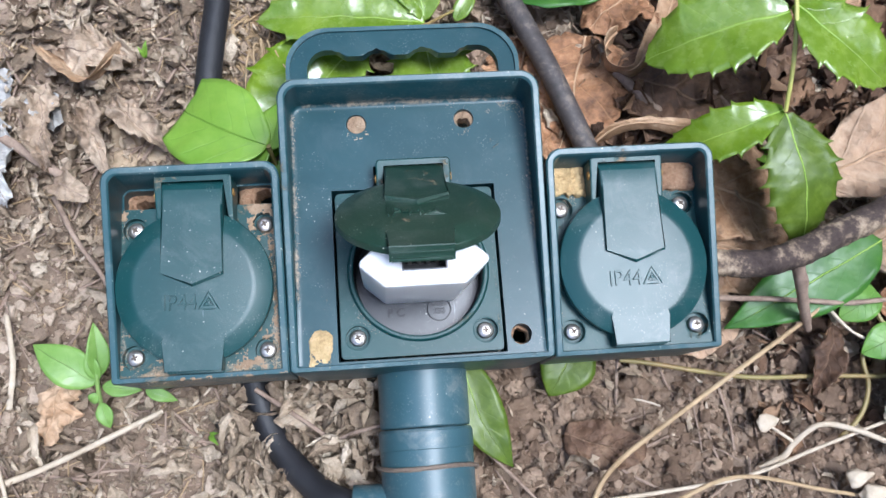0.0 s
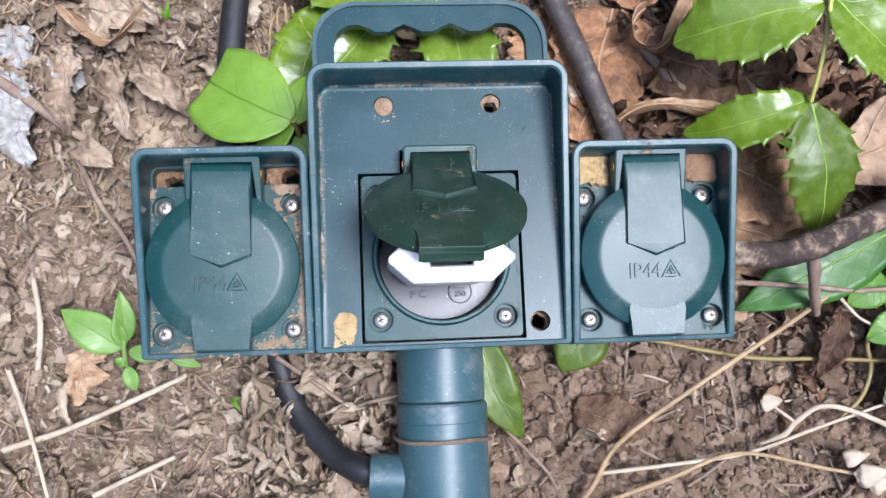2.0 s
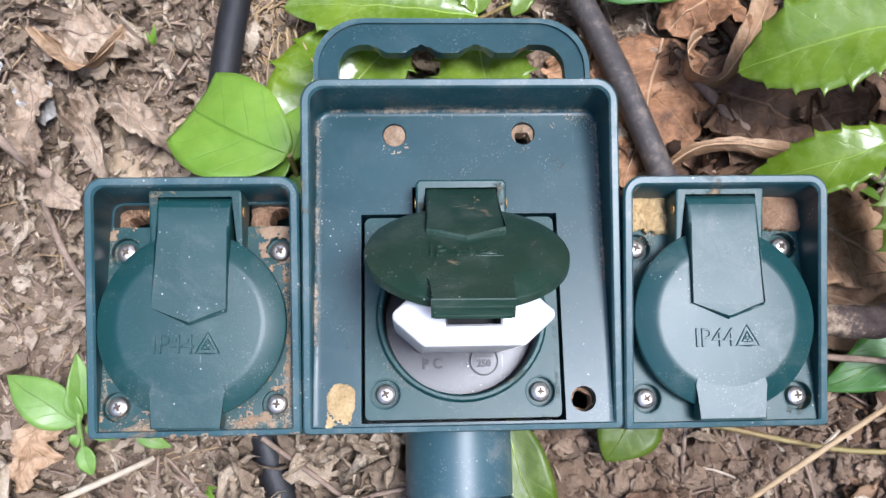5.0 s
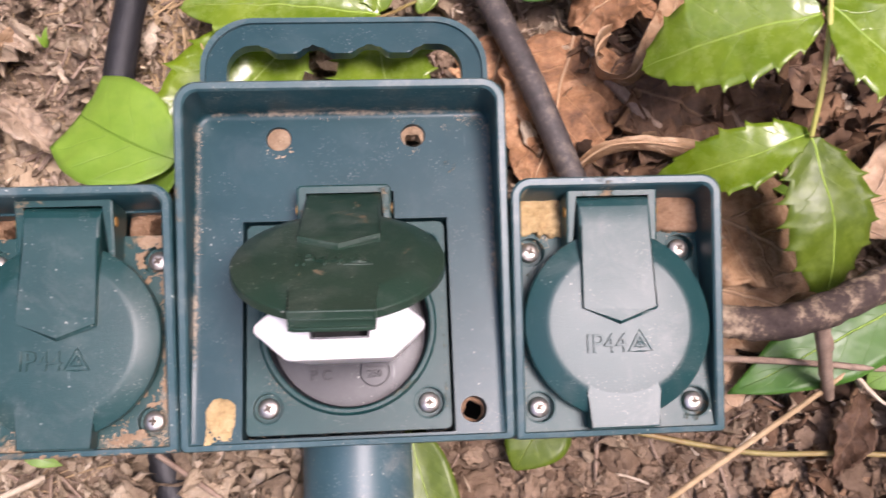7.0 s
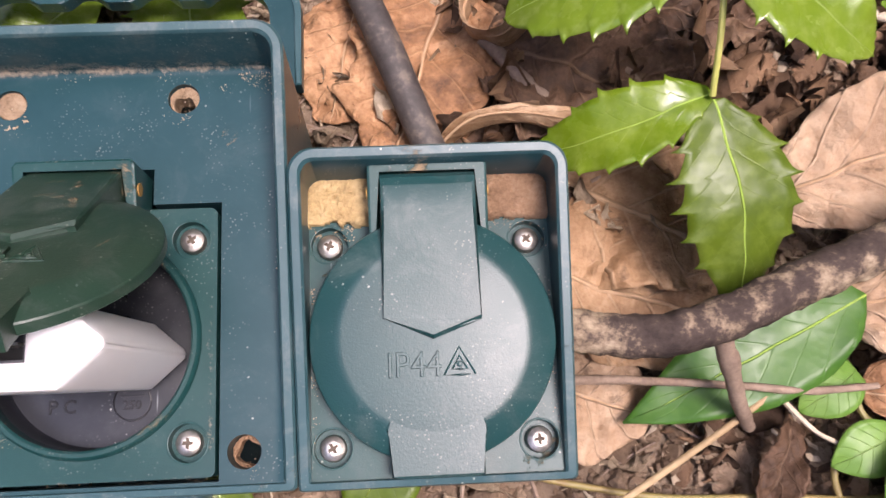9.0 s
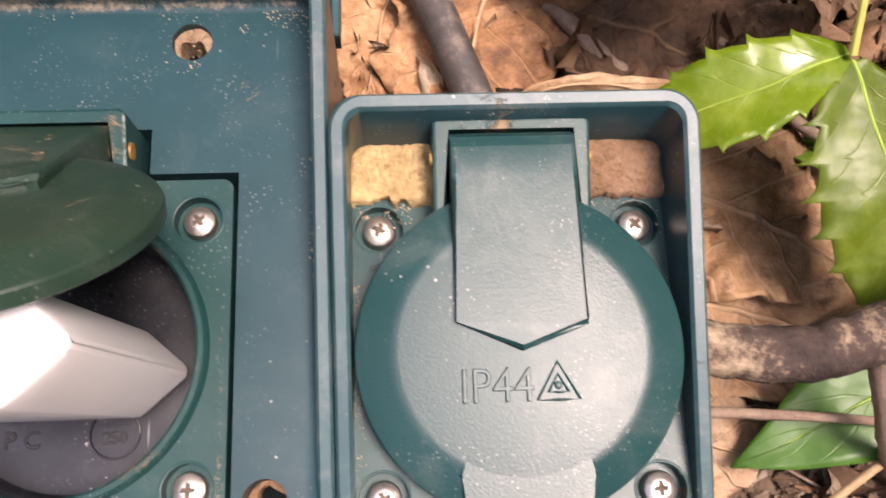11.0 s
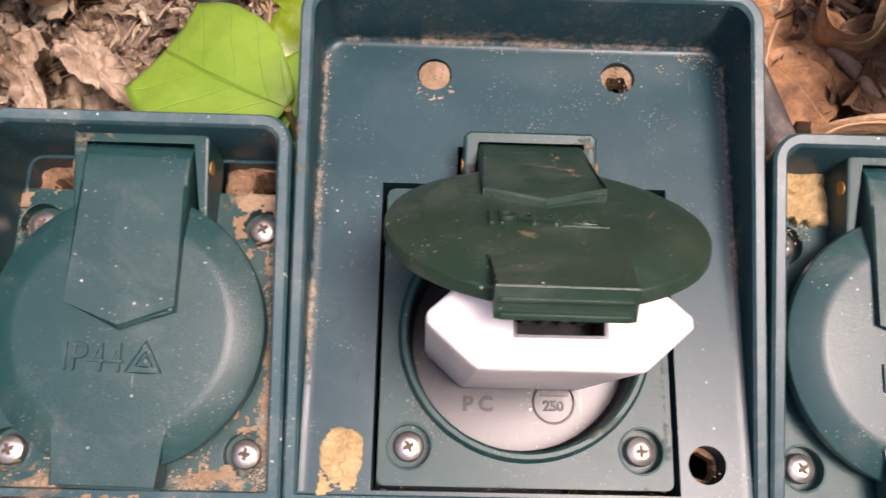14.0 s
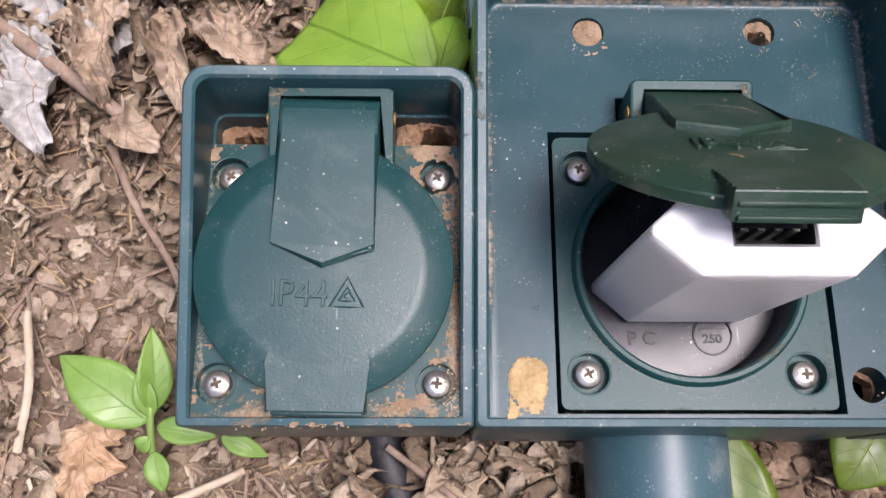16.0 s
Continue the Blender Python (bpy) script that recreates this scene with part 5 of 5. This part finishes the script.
# ---------------------------------------------------------------- uncountable litter and crumbs
def zone(x, y):
    """Share of shredded leaf litter (the rest is crumbly soil)."""
    left = (1 - 0.45 * math.exp(-(((x + 135) / 50) ** 2 + ((y + 50) / 50) ** 2))) / (1 + math.exp((x + 10) / 14))
    right = 0.10 if y < 10 else 0.45
    bare = math.exp(-(((x + 88) / 22) ** 2 + ((y - 52) / 16) ** 2)) + 0.8 * math.exp(-(((x + 125) / 26) ** 2 + ((y - 2) / 14) ** 2))
    return max(0.05, (left * 0.95 + (1 - left) * right) * (1 - 0.9 * min(1, bare)))


def scatter(name, count, box, mat, label, category, make, seed, pick=None, sharp=50):
    """Many small pieces in one mesh."""
    rng = random.Random(seed)
    verts, faces = [], []
    for _ in range(count):
        x, y = rng.uniform(box[0], box[1]), rng.uniform(box[2], box[3])
        if pick and rng.random() > pick(x, y):
            continue
        v, f = make(rng)
        z = ground_height(x, y)
        n = len(verts)
        verts += [(0.001 * (x + a), 0.001 * (y + b), 0.001 * (z + c)) for a, b, c in v]
        faces += [tuple(n + k for k in q) for q in f]
    me = bpy.data.meshes.new(name)
    me.from_pydata(verts, [], faces)
    me.materials.append(mat)
    me.shade_smooth()
    me.set_sharp_from_angle(angle=radians(sharp))
    return tagged(new(name, me), label, category, kind="stuff")


def flake(lo, hi, lift, slim=(0.16, 0.58)):
    """A shred of dead leaf: a curled ragged blade of a few quads, thick on its underside."""
    def make(rng):
        ln = lo + (hi - lo) * rng.random() ** 2.2
        wd = ln * rng.uniform(*slim)
        bend, cup, tw = rng.uniform(-2.6, 2.6), rng.uniform(-1.4, 1.4), rng.uniform(-1.4, 1.4)
        rot = Euler((rng.gauss(0, 0.55), rng.gauss(0, 0.55), rng.uniform(0, 6.283))).to_matrix()
        up = rng.uniform(0.2, lift)
        nu, nv, top = (8, 6, []) if ln > 8 else (4, 4, [])
        seed = Vector((rng.uniform(-90, 90), rng.uniform(-90, 90), 0))
        for i in range(nu + 1):
            u = i / nu - 0.5
            left, right = (wd / 2 * max(0.10, math.cos(u * 2.9)) * rng.uniform(0.35, 1.35) for _ in (0, 1))
            a = bend * u
            cx, cz = ln * (math.sin(a) / bend if abs(bend) > 0.05 else u), ln * ((1 - math.cos(a)) / bend if abs(bend) > 0.05 else 0)
            for j in range(nv):
                s = j / (nv - 1) * 2 - 1
                off = s * (right if s > 0 else left)
                c = cup * s
                p = Vector((cx, off * math.cos(c * 0.7) * math.cos(tw * u), cz + abs(off) * math.sin(abs(c)) * (1 if cup > 0 else -1) + off * math.sin(tw * u)))
                p += Vector((0.5, 0.5, 1)) * wd * (0.30 * noise.noise(p * (4.5 / ln) + seed) + 0.20 * noise.noise(p * (11.0 / ln) - seed)) + Vector((0, 0, rng.uniform(-0.06, 0.06) * wd))
                top.append(rot @ p + Vector((0, 0, up)))
        lower = [p - Vector((0, 0, 0.2)) for p in top]
        f = []
        n = len(top)
        for i in range(nu):
            for j in range(nv - 1):
                a = i * nv + j
                f.append((a, a + nv, a + nv + 1, a + 1))
                f.append((n + a, n + a + 1, n + a + nv + 1, n + a + nv))
        rim = [i * nv for i in range(nu + 1)] + [nu * nv + j for j in range(1, nv)] + [i * nv + nv - 1 for i in range(nu - 1, -1, -1)] + list(range(nv - 2, 0, -1))
        for a, b in zip(rim, rim[1:] + rim[:1]):
            f.append((a, b, n + b, n + a))
        return [tuple(p) for p in top + lower], f
    return make


ball = bmesh.new()
bmesh.ops.create_icosphere(ball, subdivisions=2, radius=1)
BALL2 = ([v.co.copy() for v in ball.verts], [tuple(v.index for v in f.verts) for f in ball.faces])
ball.free()
ball = bmesh.new()
bmesh.ops.create_icosphere(ball, subdivisions=1, radius=1)
BALL1 = ([v.co.copy() for v in ball.verts], [tuple(v.index for v in f.verts) for f in ball.faces])
ball.free()


ball = bmesh.new()
bmesh.ops.create_icosphere(ball, subdivisions=3, radius=1)
BALL3 = ([v.co.copy() for v in ball.verts], [tuple(v.index for v in f.verts) for f in ball.faces])
ball.free()


def crumb(lo, hi, shape, sink=0.3):
    """An angular lump of soil."""
    def make(rng):
        r = lo + (hi - lo) * rng.random() ** 3
        sx, sy, sz = (rng.uniform(0.75, 1.25) for _ in range(3))
        o = Vector((rng.uniform(-50, 50), rng.uniform(-50, 50), 0))
        out = []
        for c in shape[0]:
            k = 1 + 0.60 * noise.noise(c * 1.4 + o) + 0.45 * noise.noise(c * 3.1 + o) + (0.22 * noise.noise(c * 7.5 + o) if len(shape[0]) > 100 else 0.0)
            out.append((c.x * r * sx * k, c.y * r * sy * k, c.z * r * sz * k * 0.8 + r * (0.5 - sink)))
        return out, shape[1]
    return make


def stalks(lo, hi, rad):
    """A bit of stem or root fibre."""
    def make(rng):
        ln, r = rng.uniform(lo, hi), rad * rng.uniform(0.5, 1.3)
        a, tilt, b = rng.uniform(0, 6.283), rng.uniform(-0.25, 0.25), rng.uniform(-0.25, 0.25)
        pts, f = [], []
        for i in range(5):
            u = i / 4 - 0.5
            s, q = u * ln, b * ln * u * u
            x, y, z = s * math.cos(a) - q * math.sin(a), s * math.sin(a) + q * math.cos(a), 1.5 + rng.uniform(0, 0.5) + s * tilt
            for k in range(5):
                w = 2 * math.pi * k / 5
                pts.append((x - r * math.cos(w) * math.sin(a), y + r * math.cos(w) * math.cos(a), z + r * math.sin(w)))
        for i in range(4):
            for k in range(5):
                f.append((i * 5 + k, i * 5 + (k + 1) % 5, i * 5 + 5 + (k + 1) % 5, i * 5 + 5 + k))
        return pts, f
    return make


AREA = (-200, 260, -130, 160)
scatter("leaf_litter", 7200, AREA, LITTER, "shredded curled dry brown leaf litter", "leaf litter", flake(4, 19, 9.0), 11, zone, 75)
scatter("leaf_litter", 460, (-66, -14, -98, -28), LITTER, "crumpled dry leaves heaped over the buried cable", "leaf litter", flake(9, 26, 17.0, (0.14, 0.42)), 18, lambda x, y: 1.0 if abs(x + 57 - (y + 29) * -0.55) > 5.5 else 0.12, 75)
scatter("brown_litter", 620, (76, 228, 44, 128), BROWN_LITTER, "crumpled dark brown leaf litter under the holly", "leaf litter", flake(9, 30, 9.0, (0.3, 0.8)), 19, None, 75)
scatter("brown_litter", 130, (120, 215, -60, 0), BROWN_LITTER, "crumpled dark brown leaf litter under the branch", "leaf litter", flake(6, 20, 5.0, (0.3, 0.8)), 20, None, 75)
scatter("fine_litter", 16000, AREA, LITTER, "fine crumbled bits of dry leaves", "leaf litter", flake(1.5, 7, 6.0), 12, lambda x, y: 0.05 + 0.95 * zone(x, y), 75)
scatter("soil_clods", 1400, AREA, CLOD, "large crumbly dry brown soil clods", "soil", crumb(2.2, 5.5, BALL3, 0.15), 24, lambda x, y: (1.0 - 0.75 * zone(x, y)) * (x > -25), 60)
scatter("soil_clods", 7500, AREA, CLOD, "crumbly dry brown soil clods", "soil", crumb(0.8, 3.4, BALL2, 0.05), 13, lambda x, y: (1.0 - 0.6 * zone(x, y)) * (x > -32), 45)
scatter("pale_soil_clods", 5200, (-200, -20, -130, 160), DRY, "pale crumbly dry soil between dead leaves", "soil", crumb(0.8, 3.2, BALL2, 0.05), 25, lambda x, y: 1.0 - 0.75 * zone(x, y), 45)
scatter("pale_soil_crumbs", 14000, (-200, -20, -130, 160), DRY, "fine pale crumbs of dry soil", "soil", crumb(0.4, 1.8, BALL1, 0.1), 26, lambda x, y: 1.0 - 0.5 * zone(x, y))
scatter("tan_soil_lumps", 260, (-106, -66, 40, 74), DUSTY, "tan lumps of dry soil beside the cable", "soil", crumb(0.8, 4.2, BALL2), 17, None, 80)
scatter("soil_crumbs", 27000, AREA, CLOD, "fine crumbs of dry soil", "soil", crumb(0.5, 2.0, BALL1, 0.1), 14, lambda x, y: (1.0 - 0.5 * zone(x, y)) * (x > -40))
scatter("stem_bits", 1500, AREA, TWIG, "bits of dry brown stems and roots", "stem bits", stalks(8, 42, 0.5), 15, lambda x, y: 0.2 + 0.8 * zone(x, y))
scatter("straw_bits", 260, AREA, PALE, "bits of pale dry straw", "straw", stalks(8, 34, 0.5), 16, lambda x, y: 0.35 + 0.5 * zone(x, y))
scatter("root_fibres", 900, (-200, 0, -130, 160), STRAW, "fine dry root fibres tangled in the litter", "stem bits", stalks(6, 26, 0.24), 27, zone)
scatter("dry_grass_bits", 260, (-64, -36, 74, 130), STRAW, "tangle of fine dry grass beside the cable", "grass", stalks(8, 30, 0.34), 28)


# ---------------------------------------------------------------- dirt crumbs caught on the post
def dirt(name, spots, mat, label, seed):
    """Small crumbs and smears lying along the given lines: (x0, y0, x1, y1, spread, z, count, size)."""
    rng = random.Random(seed)
    make = crumb(0.03, 0.19, BALL1, 0.2)
    verts, faces = [], []
    for x0, y0, x1, y1, spread, z, count, size in spots:
        for _ in range(int(count * 1.3)):
            t = rng.random()
            x, y = x0 + (x1 - x0) * t + rng.gauss(0, spread * 1.3), y0 + (y1 - y0) * t + rng.gauss(0, spread * 1.3)
            if noise.noise(Vector((x * 0.16, y * 0.16, seed))) < -0.05:
                continue
            v, f = make(rng)
            n = len(verts)
            verts += [(0.001 * (x + a * size), 0.001 * (y + b * size), 0.001 * (z + c * size * 0.5)) for a, b, c in v]
            faces += [tuple(n + k for k in q) for q in f]
    me = bpy.data.meshes.new(name)
    me.from_pydata(verts, [], faces)
    me.materials.append(mat)
    me.shade_smooth()
    return tagged(new(name, me), label, "dirt", kind="stuff")


dirt("dirt_crumbs", [(-36.0, 53.4, 36.0, 53.4, 0.5, 55.7, 420, 1.0), (35.8, 53.0, 36.2, 5, 0.4, 55.7, 360, 0.9), (-36.0, 53, -36.2, -8, 0.4, 55.7, 420, 1.1),
                     (20, 51.5, 35, 52, 1.3, 55.7, 420, 0.9), (-36, -10, 36, 50, 10, 55.7, 55, 0.6), (-24, -25.9, 24, -25.9, 0.3, 54.4, 120, 0.8),
                     (-20.0, -11.5, -12, -17.5, 0.9, 55.4, 170, 0.8), (-16.3, 43.6, -14, 43.4, 0.8, 55.7, 60, 1.1), (17.2, 43.8, 19, 44.0, 0.8, 55.7, 40, 1.0), (29.4, -24.6, 31, -24.6, 0.6, 55.7, 40, 0.9)],
     DUSTY, "crumbs and smears of dried tan mud on the post", 21)
dirt("dirt_crumbs", [(-42.0, 12, -42.4, -25, 0.8, 55.0, 700, 1.3), (-56, -25.6, -41.5, -25.2, 0.9, 55.0, 500, 1.4), (-49, -24, -43, -12, 1.6, 55, 420, 1.3),
                     (-88, -26.2, -41, -26.2, 0.3, 55.4, 220, 1.0), (-86.6, 20, -86.8, -20, 0.4, 55, 200, 1.0), (-86, -22, -76, -25.5, 1.0, 55, 160, 1.0), (-80, -28.1, -40, -28.1, 0.3, 55.6, 260, 1.1)],
     DUSTY, "crumbs and smears of dried tan mud on the socket", 22)
dirt("dirt_crumbs", [(41.8, 10, 42.0, -20, 0.35, 55.0, 160, 1.0), (86.4, 18, 86.8, -20, 0.3, 55, 120, 0.9), (42, 19.5, 52, 19.5, 0.9, 55.0, 160, 1.2), (76, 20.2, 86, 20.2, 0.5, 55.0, 70, 1.0)],
     DUSTY, "crumbs of dried tan mud on the clean socket", 23)
